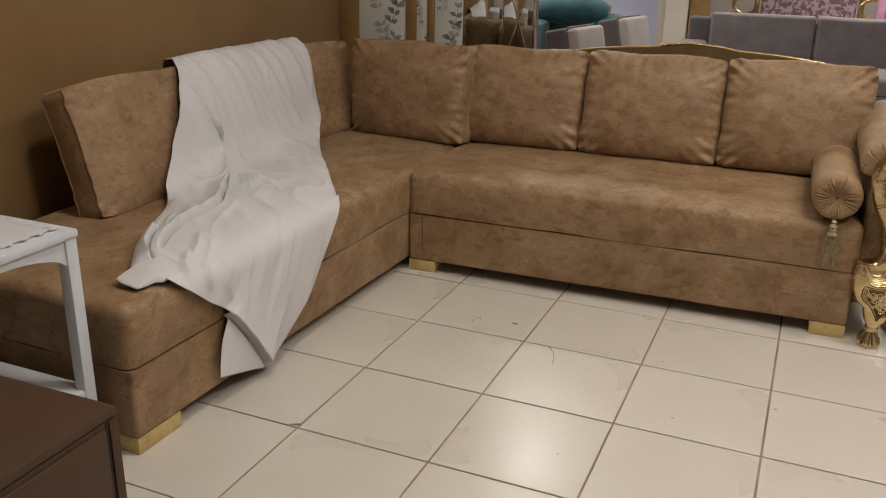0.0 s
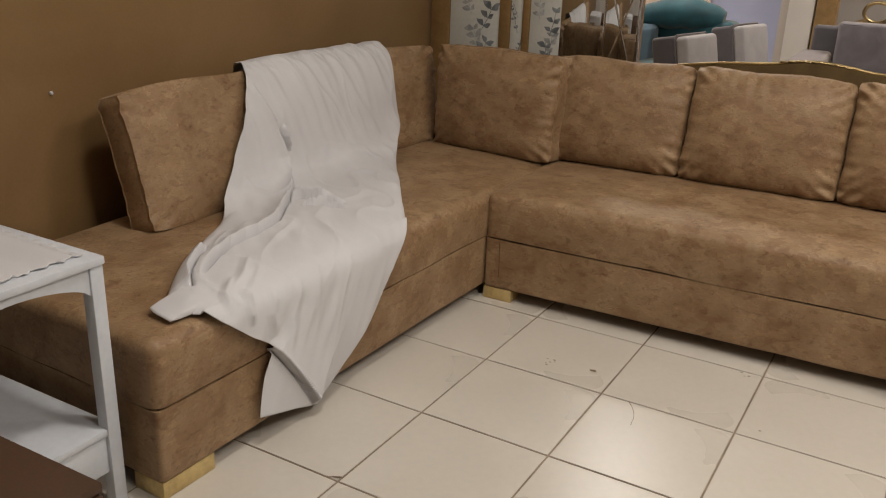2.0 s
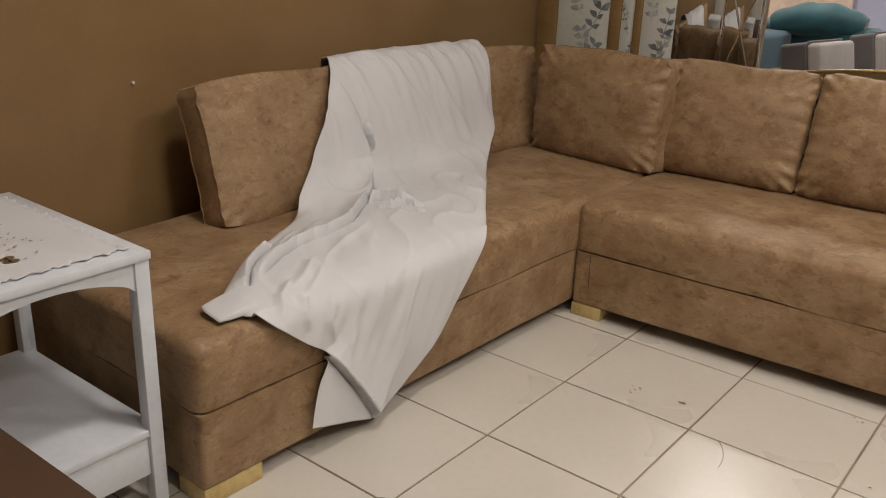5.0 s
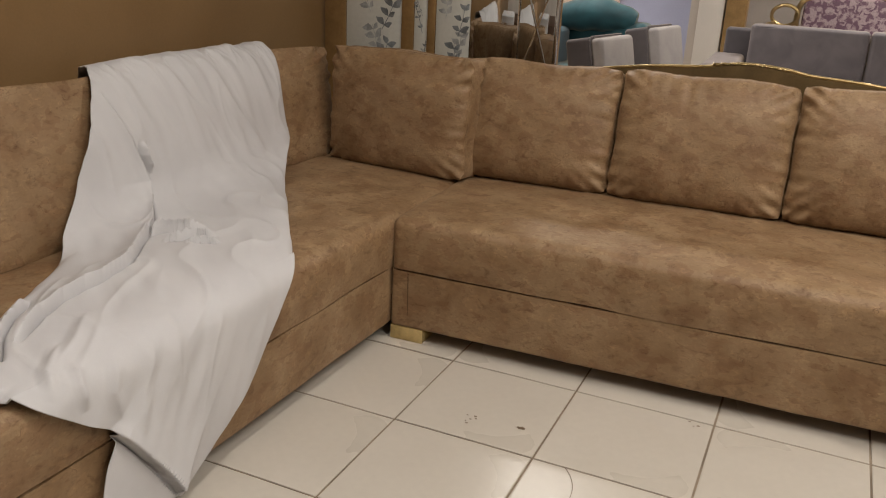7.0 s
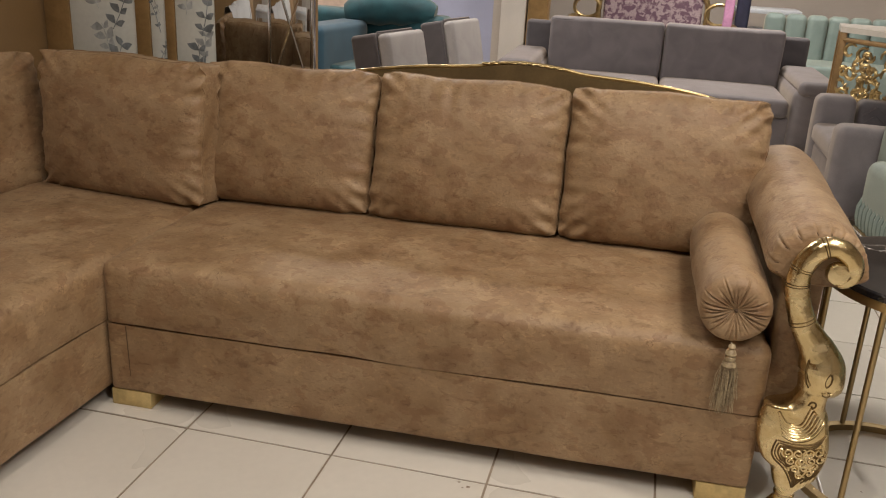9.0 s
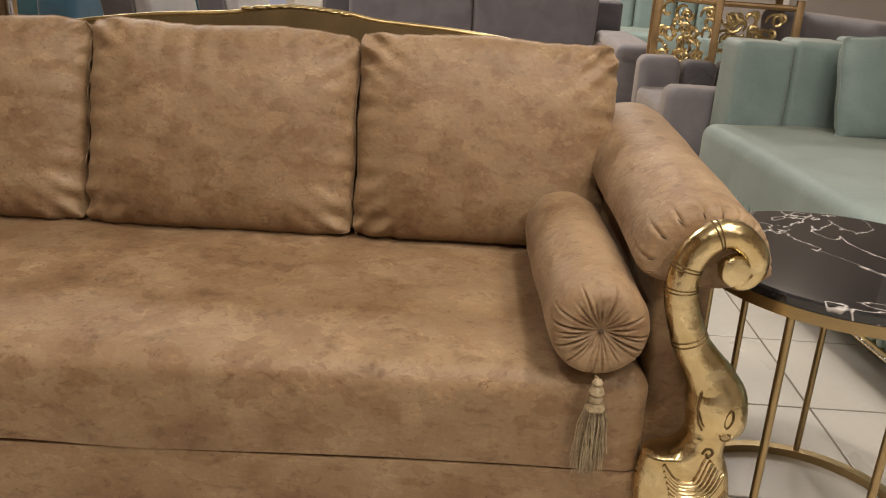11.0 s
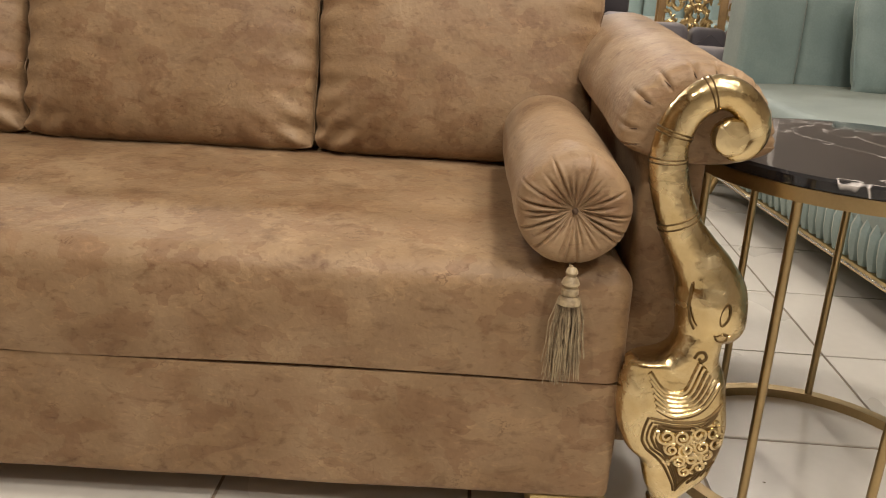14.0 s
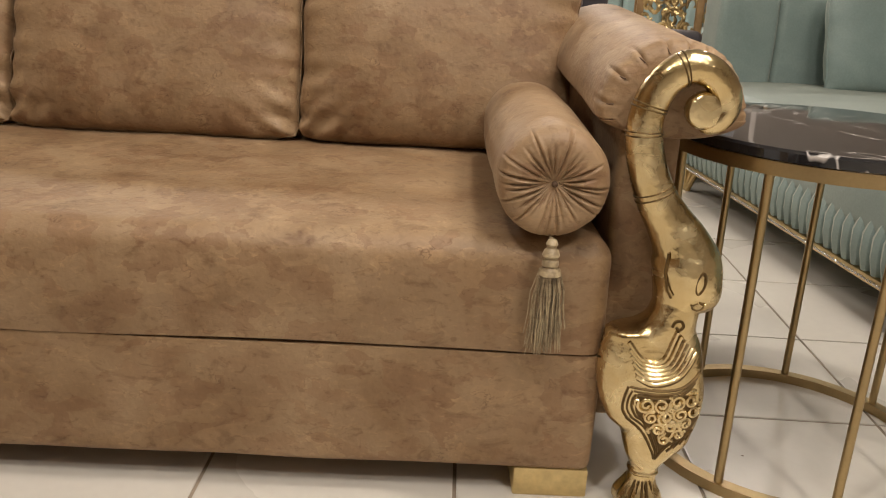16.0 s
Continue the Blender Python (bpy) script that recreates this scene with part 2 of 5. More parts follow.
def marble_black():
    m = mat("black_marble", (0.016, 0.015, 0.016), 0.06, 0, 0.1, 6.0, 30.0, coat=0.5)
    nt, b = m.node_tree, m.node_tree.nodes["Principled BSDF"]
    N, L = nt.nodes.new, nt.links.new
    tc = N("ShaderNodeTexCoord")
    n = N("ShaderNodeTexNoise")
    n.inputs["Scale"].default_value, n.inputs["Detail"].default_value, n.inputs["Distortion"].default_value = 1.9, 5.0, 1.4
    L(tc.outputs["Object"], n.inputs["Vector"])
    r = N("ShaderNodeValToRGB")
    e = r.color_ramp.elements
    e[0].position, e[0].color = 0.4970, (0.014, 0.013, 0.014, 1)
    e[1].position, e[1].color = 0.5030, (0.014, 0.013, 0.014, 1)
    v = e.new(0.5)
    v.color = (0.55, 0.50, 0.46, 1)
    L(n.outputs["Fac"], r.inputs["Fac"]), L(r.outputs["Color"], b.inputs["Base Color"])
    return m


MARBLEB = marble_black()


# ---- mesh helpers ----
def thing(name, label, category, loc=(0, 0, 0), rz=0.0, group="", kind=""):
    ob = new(name)
    ob.matrix_world = pose(*loc, 0, 0, rz)
    return tagged(ob, label, category, group, kind)


def mesh_of(name, bm, material, smooth=True):
    bmesh.ops.recalc_face_normals(bm, faces=bm.faces)
    me = bpy.data.meshes.new(name)
    bm.to_mesh(me)
    bm.free()
    me.materials.append(material)
    if smooth:
        me.shade_smooth()
        me.set_sharp_from_angle(angle=radians(42))
    return me


def part(name, bm, material, parent, label="", smooth=True):
    ob = new(name, mesh_of(name, bm, material, smooth))
    ob.parent = parent
    return tagged(ob, label) if label else ob


def solo(name, bm, material, label, category, loc=(0, 0, 0), rz=0.0, group="", kind="", smooth=True):
    ob = new(name, mesh_of(name, bm, material, smooth))
    ob.matrix_world = pose(*loc, 0, 0, rz)
    return tagged(ob, label, category, group, kind)


def box(x0, x1, y0, y1, z0, z1, bevel=0.0, bm=None, seg=2):
    out = bm or bmesh.new()
    b = bmesh.new()
    bmesh.ops.create_cube(b, size=1)
    for v in b.verts:
        v.co = Vector(((x0 + x1) / 2 + v.co.x * (x1 - x0), (y0 + y1) / 2 + v.co.y * (y1 - y0), (z0 + z1) / 2 + v.co.z * (z1 - z0)))
    if bevel:
        bmesh.ops.bevel(b, geom=b.edges[:], offset=bevel, segments=seg, affect="EDGES", profile=0.5)
    merge(out, b)
    return out


def merge(out, b):
    vs = [out.verts.new(v.co) for v in b.verts]
    b.verts.index_update()
    for f in b.faces:
        out.faces.new([vs[v.index] for v in f.verts])
    b.free()
    return out


def soft_box(x0, x1, y0, y1, z0, z1, r, step=0.03, crown=0.0, wob=0.0, seed=0.0, front_belly=0.0, square=0):
    """A padded block with rounded edges, a crowned top and a slightly uneven skin."""
    bm = bmesh.new()
    lo, hi = Vector((x0, y0, z0)), Vector((x1, y1, z1))
    mid, half = (lo + hi) / 2, (hi - lo) / 2
    r = min(r, min(half) * 0.98)

    def ticks(h):
        n = max(2, int(2 * (h - r) / step))
        inner = [-(h - r) + 2 * (h - r) * i / n for i in range(n + 1)]
        edge = [h - r + r * k / 3 for k in (1, 2, 3)]
        return [-e for e in reversed(edge)] + inner + edge

    T = [ticks(half[i]) for i in range(3)]
    cache = {}

    def vert(p):
        key = tuple(round(c, 6) for c in p)
        if key not in cache:
            q = Vector(p)
            inner = Vector([max(-(half[i] - r), min(half[i] - r, q[i])) for i in range(3)])
            if square * q.z > 0:
                inner.z = q.z
            d = q - inner
            if d.length > 1e-9:
                # spread the corner evenly
                d = Vector([math.tan(c / r * math.pi / 4) if abs(c) <= r else c / r for c in d])
                q = inner + d.normalized() * r
            s, t = q.x / half.x, q.y / half.y
            if q.z > half.z * 0.5:
                q.z += crown * max(0.0, 1 - s ** 4) * max(0.0, 1 - t * t)
            if front_belly and q.y < 0:
                q.y -= front_belly * (1 - (q.z / half.z) ** 2) * (1 - s ** 6)
            q += mid
            if wob:
                q += wob * noise.noise_vector(q * 5.0 + Vector((seed, seed, 0)))
            cache[key] = bm.verts.new(q)
        return cache[key]

    for ax in range(3):
        a, b = [(1, 2), (0, 2), (0, 1)][ax]
        for side in (-1, 1):
            for i in range(len(T[a]) - 1):
                for j in range(len(T[b]) - 1):
                    quad = []
                    for u, w in ((i, j), (i + 1, j), (i + 1, j + 1), (i, j + 1)):
                        p = [0, 0, 0]
                        p[ax], p[a], p[b] = side * half[ax], T[a][u], T[b][w]
                        quad.append(vert(p))
                    if len(set(quad)) == 4:
                        bm.faces.new(quad)
    return bm


def tube(pts, radii, seg=10, bm=None, cap=True, flat=1.0):
    """A round bar along points; radii one number or one for each point."""
    bm = bm or bmesh.new()
    pts = [Vector(p) for p in pts]
    if not isinstance(radii, (list, tuple)):
        radii = [radii] * len(pts)
    rings, side = [], None
    for i, p in enumerate(pts):
        d = (pts[min(i + 1, len(pts) - 1)] - pts[max(i - 1, 0)]).normalized()
        if side is None:
            side = d.orthogonal().normalized()
        side = (side - d * side.dot(d)).normalized()
        up = d.cross(side)
        ring = []
        for k in range(seg):
            a = 2 * math.pi * k / seg
            ring.append(bm.verts.new(p + radii[i] * (side * math.cos(a) + up * math.sin(a) * flat)))
        rings.append(ring)
    for r0, r1 in zip(rings, rings[1:]):
        for k in range(seg):
            bm.faces.new((r0[k], r0[(k + 1) % seg], r1[(k + 1) % seg], r1[k]))
    if cap:
        bm.faces.new(rings[0][::-1]), bm.faces.new(rings[-1])
    return bm


def lathe(profile, seg=32, cx=0.0, cy=0.0, bm=None):
    """Turned shape from (radius, z) pairs."""
    bm = bm or bmesh.new()
    rings = [[bm.verts.new((cx + r * math.cos(2 * math.pi * k / seg), cy + r * math.sin(2 * math.pi * k / seg), z)) for k in range(seg)]
             for r, z in profile]
    for a, b in zip(rings, rings[1:]):
        for k in range(seg):
            bm.faces.new((a[k], a[(k + 1) % seg], b[(k + 1) % seg], b[k]))
    bm.faces.new(rings[0][::-1]), bm.faces.new(rings[-1])
    return bm


def smooth_path(pts, n=6):
    """Catmull-Rom through tuples of any length."""
    out, m = [], len(pts)
    for i in range(m - 1):
        p0, p1, p2, p3 = (np.array(pts[max(0, min(m - 1, i + k))], float) for k in (-1, 0, 1, 2))
        for s in range(n):
            t = s / n
            out.append(0.5 * (2 * p1 + (p2 - p0) * t + (2 * p0 - 5 * p1 + 4 * p2 - p3) * t * t + (3 * p1 - p0 - 3 * p2 + p3) * t ** 3))
    out.append(np.array(pts[-1], float))
    return out


def pillow(w, h, t, seed=0, edge=0.045, n=30, crease=0.010):
    """A boxed back cushion standing in the xz plane, facing -y, base at z = 0."""
    bm = bmesh.new()
    # short upright folds pulled in below the top seam
    tucks = ((-0.085, 0.010), (-0.062, -0.008), (-0.035, 0.006), (-0.19, 0.005)) if seed == 3 else ((0.10, 0.004), (-0.12, 0.004)) if seed == 2 else ()
    grids = []
    for side in (-1, 1):
        g = []
        for j in range(n + 1):
            row = []
            for i in range(n + 1):
                s, u = math.sin((i / n - 0.5) * math.pi), math.sin((j / n - 0.5) * math.pi)
                fill = (max(0.0, 1 - abs(s) ** 3.4) * max(0.0, 1 - abs(u) ** 3.4)) ** 0.5
                y = edge + (t / 2 - edge) * fill
                x = s * w / 2 * (1 - 0.012 * (1 - u * u) * abs(s) - 0.030 * abs(u) ** 9) + 0.0020 * math.sin(7 * u + seed)
                z = h / 2 + u * h / 2 * (1 - 0.006 * (1 - s * s) * abs(u) - 0.040 * abs(s) ** 9) + 0.004 * max(0.0, u) * math.sin(5 * s + seed * 2)
                q = Vector((x, side * y, z))
                d = noise.noise(Vector((x * 4 + seed, z * 4, side * 3.0))) * 0.010
                c = abs(s * u) ** 3
                d += crease * c * math.sin(26 * (s - u * math.copysign(1, s * u)) + seed)
                d += crease * 1.2 * abs(u) ** 6 * noise.noise(Vector((x * 38, seed, 0)))
                d += crease * 1.3 * abs(s) ** 6 * noise.noise(Vector((z * 34, seed, 5)))
                for fx, deep in tucks:
                    d += deep * max(0.0, u) ** 2 * (1 - max(0.0, u) ** 8) * math.exp(-((x - fx - 0.01 * u) / 0.010) ** 2)
                q.y += side * d
                row.append(bm.verts.new(q))
            g.append(row)
        grids.append(g)
        for j in range(n):
            for i in range(n):
                bm.faces.new((g[j][i], g[j][i + 1], g[j + 1][i + 1], g[j + 1][i]))
    a, b = grids
    rim = [(0, i) for i in range(n)] + [(i, n) for i in range(n)] + [(n, n - i) for i in range(n)] + [(n - i, 0) for i in range(n)]
    for (j0, i0), (j1, i1) in zip(rim, rim[1:] + rim[:1]):
        bm.faces.new((a[j0][i0], a[j1][i1], b[j1][i1], b[j0][i0]))
    loops = [[g[j][i].co.copy() for j, i in rim] for g in grids]
    return bm, loops


def back_cushion(loc, w, h, t, rz=0.0, lean=0.0, seed=0, label="", edge=0.045, crease=0.011):
    ob = new("back_cushion")
    ob.matrix_world = pose(*loc, lean, 0, rz)
    tagged(ob, label, "cushion", "back cushions on the corner sofa")
    bm, loops = pillow(w, h, t, seed, edge, 76, crease)
    part("cover", bm, SUEDE, ob)
    for lp in loops:
        part("piping", tube([p * 1.0 for p in lp] + [lp[0]], 0.0022, 6, cap=False), SUEDE, ob)
    return ob


# ---- floor, walls, ceiling ----
X0, X1, Y0, Y1 = -4.0, 5.6, -4.4, 8.0
T = 0.4
solo("floor", box(X0, X1, Y0, Y1, -0.10, -0.0035), GROUT, "cream glazed floor tiles with brown grout joints", "floor", kind="structure")
floor_ob = bpy.data.objects["floor"]
WALL_X = -1.165
solo("wall_west", box(WALL_X - 0.15, WALL_X, Y0, 1.475, 0, CEIL), WALLP, "brown painted wall behind the sofa", "wall", kind="structure")
solo("wall_stub", box(WALL_X - 0.15, WALL_X, 1.475, 2.2, 0, CEIL), WALLP, "brown painted wall end beside the wardrobe", "wall", kind="structure")
solo("wall_far_west", box(X0 - 0.1, X0, 1.3, Y1, 0, CEIL), CREAMW, "cream painted showroom wall", "wall", kind="structure")
solo("wall_return", box(X0, WALL_X - 0.15, 1.3, 1.475, 0, CEIL), CREAMW, "cream painted return wall", "wall", kind="structure")
solo("wall_north", box(X0, X1, Y1, Y1 + 0.1, 0, CEIL), TAUPEW, "taupe painted far showroom wall", "wall", kind="structure")
solo("wall_east", box(X1, X1 + 0.1, Y0, Y1, 0, CEIL), TAUPEW, "taupe painted side wall of the showroom", "wall", kind="structure")
solo("wall_south", box(WALL_X, X1, Y0 - 0.1, Y0, 0, CEIL), CREAMW, "cream painted wall behind the viewer", "wall", kind="structure")
solo("ceiling", box(X0, X1, Y0, Y1, CEIL, CEIL + 0.1), CEILM, "white painted showroom ceiling", "ceiling", kind="structure")
screw = lathe([(0.0045, 0), (0.006, 0.004), (0.004, 0.009), (0.001, 0.010)], 10)
bmesh.ops.rotate(screw, verts=screw.verts, cent=(0, 0, 0), matrix=Matrix.Rotation(radians(90), 3, "Y"))
solo("wall_plug", screw, WHITEP, "small white plastic plug stuck in the brown wall", "wall plug", (WALL_X, -0.65, 0.82))

# Fixtures added to go with the lamps; the ceiling stays out of view.
for lx, ly, lw in LAMPS:
    fx = thing("unseen_ceiling_light", "unseen round white recessed ceiling downlight, switched on", "ceiling light", (lx, ly, CEIL), group="ceiling downlights")
    part("frame", lathe([(0.16, -0.012), (0.17, -0.004), (0.17, -0.0005), (0.10, -0.0005)], 28), WHITEP, fx)
    part("diffuser", lathe([(0.13, -0.020), (0.138, -0.0135)], 28), LENS, fx)


# ---- corner sofa ----
def sofa_block(ob, x0, x1, y0, y1, seed):
    """Plinth, padded seat and the dark joint between; front faces -y."""
    part("plinth", soft_box(x0, x1, y0 + 0.002, y1, 0.047, 0.2435, 0.014, 0.05, wob=0.002, seed=seed, square=1), SUEDE, ob)
    part("seat", soft_box(x0 - 0.003, x1 + 0.003, y0, y1, 0.2480, 0.418, 0.034, 0.03, crown=0.016, wob=0.005, seed=seed + 3, front_belly=0.006, square=-1), SUEDE, ob)
    part("seam", box(x0 + 0.015, x1 - 0.015, y0 + 0.011, y1 - 0.05, 0.240, 0.2515), SEAM_SHADE, ob)


RZ_R = 1.76
sofa_r = thing("sofa_long_section", "tan mottled suede sofa section with rolled arm and gilded leg", "sofa", (-0.255, 0.443, 0), RZ_R,
               group="corner sofa sections")
LEN = 1.664
sofa_block(sofa_r, 0.004, LEN, 0.0, 0.90, 1)
part("backrest", soft_box(0.0, LEN, 0.80, 0.90, 0.06, 0.74, 0.03, 0.06, wob=0.003), SUEDE, sofa_r)


def foot(ob, x0, x1, y0, y1):
    part("foot", box(x0, x1, y0, y1, 0.0, 0.048, 0.003), LEGPAINT, ob, "worn gold painted wooden block foot")


foot(sofa_r, 0.004, 0.119, 0.006, 0.11)
foot(sofa_r, LEN - 0.118, LEN - 0.002, 0.006, 0.11)
foot(sofa_r, 0.004, 0.119, 0.79, 0.89)
foot(sofa_r, LEN - 0.118, LEN - 0.002, 0.79, 0.89)
# stitched outline of the front panel
part("panel_stitch", tube([(0.065, -0.001, 0.243), (0.067, 0.004, 0.06)], 0.0012, 5), SEAM_SHADE, sofa_r)

sofa_l = thing("sofa_wall_section", "tan mottled suede chaise section standing against the brown wall", "sofa", (-0.291, -1.097, 0), 90 - 1.34,
               group="corner sofa sections")
LENL = 2.46
sofa_block(sofa_l, 0.0, LENL, 0.0, 0.80, 7)
foot(sofa_l, 0.004, 0.17, 0.006, 0.11)
foot(sofa_l, 0.004, 0.12, 0.69, 0.79)
foot(sofa_l, LENL - 0.12, LENL - 0.004, 0.69, 0.79)

# back cushions along the right run
CUSH = "tan mottled suede back cushion leaning on the sofa back"
back_cushion((-0.508, 0.988, 0.424), 0.592, 0.432, 0.20, -5.0, -5, 1, "tan mottled suede corner cushion leaning on the sofa back", 0.040)
back_cushion((-0.004, 1.060, 0.424), 0.556, 0.430, 0.21, RZ_R, -15, 2, CUSH, 0.032)
back_cushion((0.565, 1.065, 0.426), 0.574, 0.436, 0.21, RZ_R, -15, 3, CUSH, 0.032)
back_cushion((1.130, 1.080, 0.428), 0.552, 0.440, 0.21, RZ_R, -14, 4, CUSH, 0.032, 0.019)
back_cushion((-0.874, -0.200, 0.418), 0.800, 0.430, 0.13, 90.5, -16, 5, "tan mottled suede cushion propped against the brown wall", 0.047, 0.005)
back_cushion((-0.908, 0.648, 0.418), 0.850, 0.420, 0.14, 84.0, -9, 6, "tan mottled suede cushion half covered by a white sheet", 0.042)


# ---- draped sheet ----
def ridge(q, sharp=3.2):
    """Sharp-topped folds: one where the noise crosses zero, falling off to both sides."""
    return max(0.0, 1 - abs(noise.noise(q)) * sharp) ** 2


def near_line(x, y, pts):
    """Distance to a polyline and how far along it."""
    best, where = 9.0, 0.0
    for k, ((ax, ay), (bx, by)) in enumerate(zip(pts, pts[1:])):
        dx, dy = bx - ax, by - ay
        t = max(0.0, min(1.0, ((x - ax) * dx + (y - ay) * dy) / (dx * dx + dy * dy)))
        d = math.hypot(x - ax - t * dx, y - ay - t * dy)
        if d < best:
            best, where = d, (k + t) / (len(pts) - 1)
    return best, where


def signed_line(p, q, pts):
    """Signed distance to a polyline (positive on the side of falling q) and how far along it."""
    best, where, sign = 9.0, 0.0, 1.0
    for k, ((ax, ay), (bx, by)) in enumerate(zip(pts, pts[1:])):
        dx, dy = bx - ax, by - ay
        t = max(0.0, min(1.0, ((p - ax) * dx + (q - ay) * dy) / (dx * dx + dy * dy)))
        ex, ey = p - ax - t * dx, q - ay - t * dy
        d = math.hypot(ex, ey)
        if d < best:
            best, where, sign = d, (k + t) / (len(pts) - 1), (1.0 if dy * ex - dx * ey > 0 else -1.0)
    return best * sign, where


def taper(t, a=0.15, b=0.15):
    """Fades in and out at the ends of a fold."""
    return min(1.0, max(0.0, t / a)) * min(1.0, max(0.0, (1 - t) / b)) if a and b else 1.0


def sheet():
    # across the sofa: x, z, then the cloth's two edges in y
    prof = [(-1.075, 0.68, 0.03, 0.76), (-1.062, 0.815, 0.01, 0.76), (-1.038, 0.850, -0.01, 0.76), (-0.985, 0.862, -0.045, 0.76), (-0.945, 0.857, -0.068, 0.762),
            (-0.890, 0.815, -0.115, 0.748), (-0.852, 0.715, -0.170, 0.728), (-0.833, 0.61, -0.230, 0.717), (-0.815, 0.542, -0.285, 0.708), (-0.780, 0.493, -0.352, 0.645),
            (-0.715, 0.469, -0.425, 0.54), (-0.642, 0.463, -0.575, 0.432), (-0.556, 0.463, -0.735, 0.315), (-0.470, 0.461, -0.865, 0.195), (-0.415, 0.459, -0.925, 0.12),
            (-0.355, 0.453, -0.937, 0.045), (-0.30, 0.437, -0.930, -0.03), (-0.265, 0.400, -0.89, -0.09), (-0.258, 0.335, -0.81, -0.15), (-0.257, 0.27, -0.735, -0.22),
            (-0.257, 0.18, -0.765, -0.32), (-0.255, 0.062, -0.80, -0.565)]
    rows = smooth_path(prof, 22)
    arc = [0.0]
    for r0, r1 in zip(rows, rows[1:]):
        arc.append(arc[-1] + math.hypot(r1[0] - r0[0], r1[1] - r0[1]))

    def at(x, z, y):
        """Place in the spread-out cloth of a point on the sofa."""
        k = min(range(len(rows)), key=lambda i: (rows[i][0] - x) ** 2 + (rows[i][1] - z) ** 2)
        return arc[k], y

    seat_z = 0.463
    # overlapping flap: its edge casts a thin shadow
    flap = [at(-0.90, 0.80, -0.09), at(-0.872, 0.70, -0.055), at(-0.855, 0.62, -0.028), at(-0.835, 0.54, -0.008), at(-0.785, 0.49, -0.04), at(-0.70, seat_z, -0.12),
            at(-0.63, seat_z, -0.25), at(-0.56, seat_z, -0.36), at(-0.535, seat_z, -0.47), at(-0.527, seat_z, -0.60), at(-0.47, seat_z, -0.74), at(-0.44, seat_z, -0.80)]
    under = [at(-0.56, seat_z, -0.66), at(-0.48, seat_z, -0.80), at(-0.40, seat_z, -0.87)]
    hang = [at(-0.26, 0.29, -0.745), at(-0.257, 0.18, -0.67), at(-0.256, 0.10, -0.60), at(-0.255, 0.07, -0.57)]
    steps = [(flap, 0.027, 0.035, 0.0025), (under, 0.024, 0.025, 0.0025), ([(p, -q) for p, q in hang], 0.024, 0.06, 0.004)]
    # narrow wrinkles: line, half width, height
    wr = [([at(-0.665, seat_z, -0.20), at(-0.655, seat_z, -0.13), at(-0.60, seat_z, -0.09), at(-0.585, seat_z, -0.04)], 0.007, 0.014),
          ([at(-0.60, seat_z, -0.20), at(-0.57, seat_z, -0.17), at(-0.565, seat_z, -0.11), at(-0.50, seat_z, -0.08)], 0.006, 0.010),
          ([at(-0.545, seat_z, -0.185), at(-0.50, seat_z, -0.14), at(-0.465, seat_z, -0.125)], 0.005, 0.007),
          ([at(-0.845, 0.56, 0.02), at(-0.853, 0.62, 0.005), at(-0.86, 0.66, 0.01)], 0.007, 0.010),
          ([at(-0.60, seat_z, -0.52), at(-0.54, seat_z, -0.64), at(-0.45, seat_z, -0.74)], 0.010, 0.008),
          ([at(-0.43, seat_z, -0.62), at(-0.36, seat_z, -0.72), at(-0.31, 0.44, -0.83)], 0.012, 0.012),
          ([at(-0.37, seat_z, -0.75), at(-0.31, 0.445, -0.84), at(-0.27, 0.41, -0.87)], 0.010, 0.014),
          ([at(-0.31, 0.445, -0.78), at(-0.27, 0.41, -0.80), at(-0.26, 0.36, -0.80)], 0.010, 0.015),
          ([at(-0.29, 0.43, -0.70), at(-0.26, 0.37, -0.73), at(-0.258, 0.30, -0.72)], 0.012, 0.014),
          ([at(-0.28, 0.42, -0.60), at(-0.258, 0.33, -0.66), at(-0.257, 0.24, -0.68)], 0.014, 0.010),
          ([at(-0.33, 0.45, -0.50), at(-0.262, 0.38, -0.55), at(-0.257, 0.25, -0.56)], 0.018, 0.009),
          ([at(-0.30, 0.437, -0.36), at(-0.26, 0.36, -0.42), at(-0.256, 0.16, -0.50)], 0.022, 0.009),
          ([at(-0.50, seat_z, -0.30), at(-0.40, seat_z, -0.44), at(-0.34, 0.45, -0.50)], 0.025, 0.006),
          ([at(-0.55, seat_z, 0.15), at(-0.40, seat_z, -0.08), at(-0.29, 0.43, -0.24)], 0.030, 0.006),
          ([at(-0.94, 0.855, 0.10), at(-0.89, 0.78, 0.13), at(-0.868, 0.70, 0.17)], 0.012, 0.007),
          ([at(-0.94, 0.855, 0.25), at(-0.88, 0.74, 0.30), at(-0.86, 0.65, 0.36)], 0.016, 0.008),
          ([at(-0.94, 0.855, 0.36), at(-0.87, 0.71, 0.44), at(-0.85, 0.58, 0.53), at(-0.838, 0.515, 0.56)], 0.014, 0.009),
          ([at(-0.94, 0.855, 0.60), at(-0.88, 0.74, 0.62), at(-0.86, 0.65, 0.64)], 0.014, 0.006),
          ([at(-0.93, 0.85, 0.0), at(-0.88, 0.75, 0.03), at(-0.865, 0.68, 0.06)], 0.014, 0.007)]
    nu, bm, grid = 250, bmesh.new(), []
    top, seat0, seat1 = at(-0.945, 0.857, 0)[0], at(-0.76, 0.48, 0)[0], at(-0.30, 0.437, 0)[0]
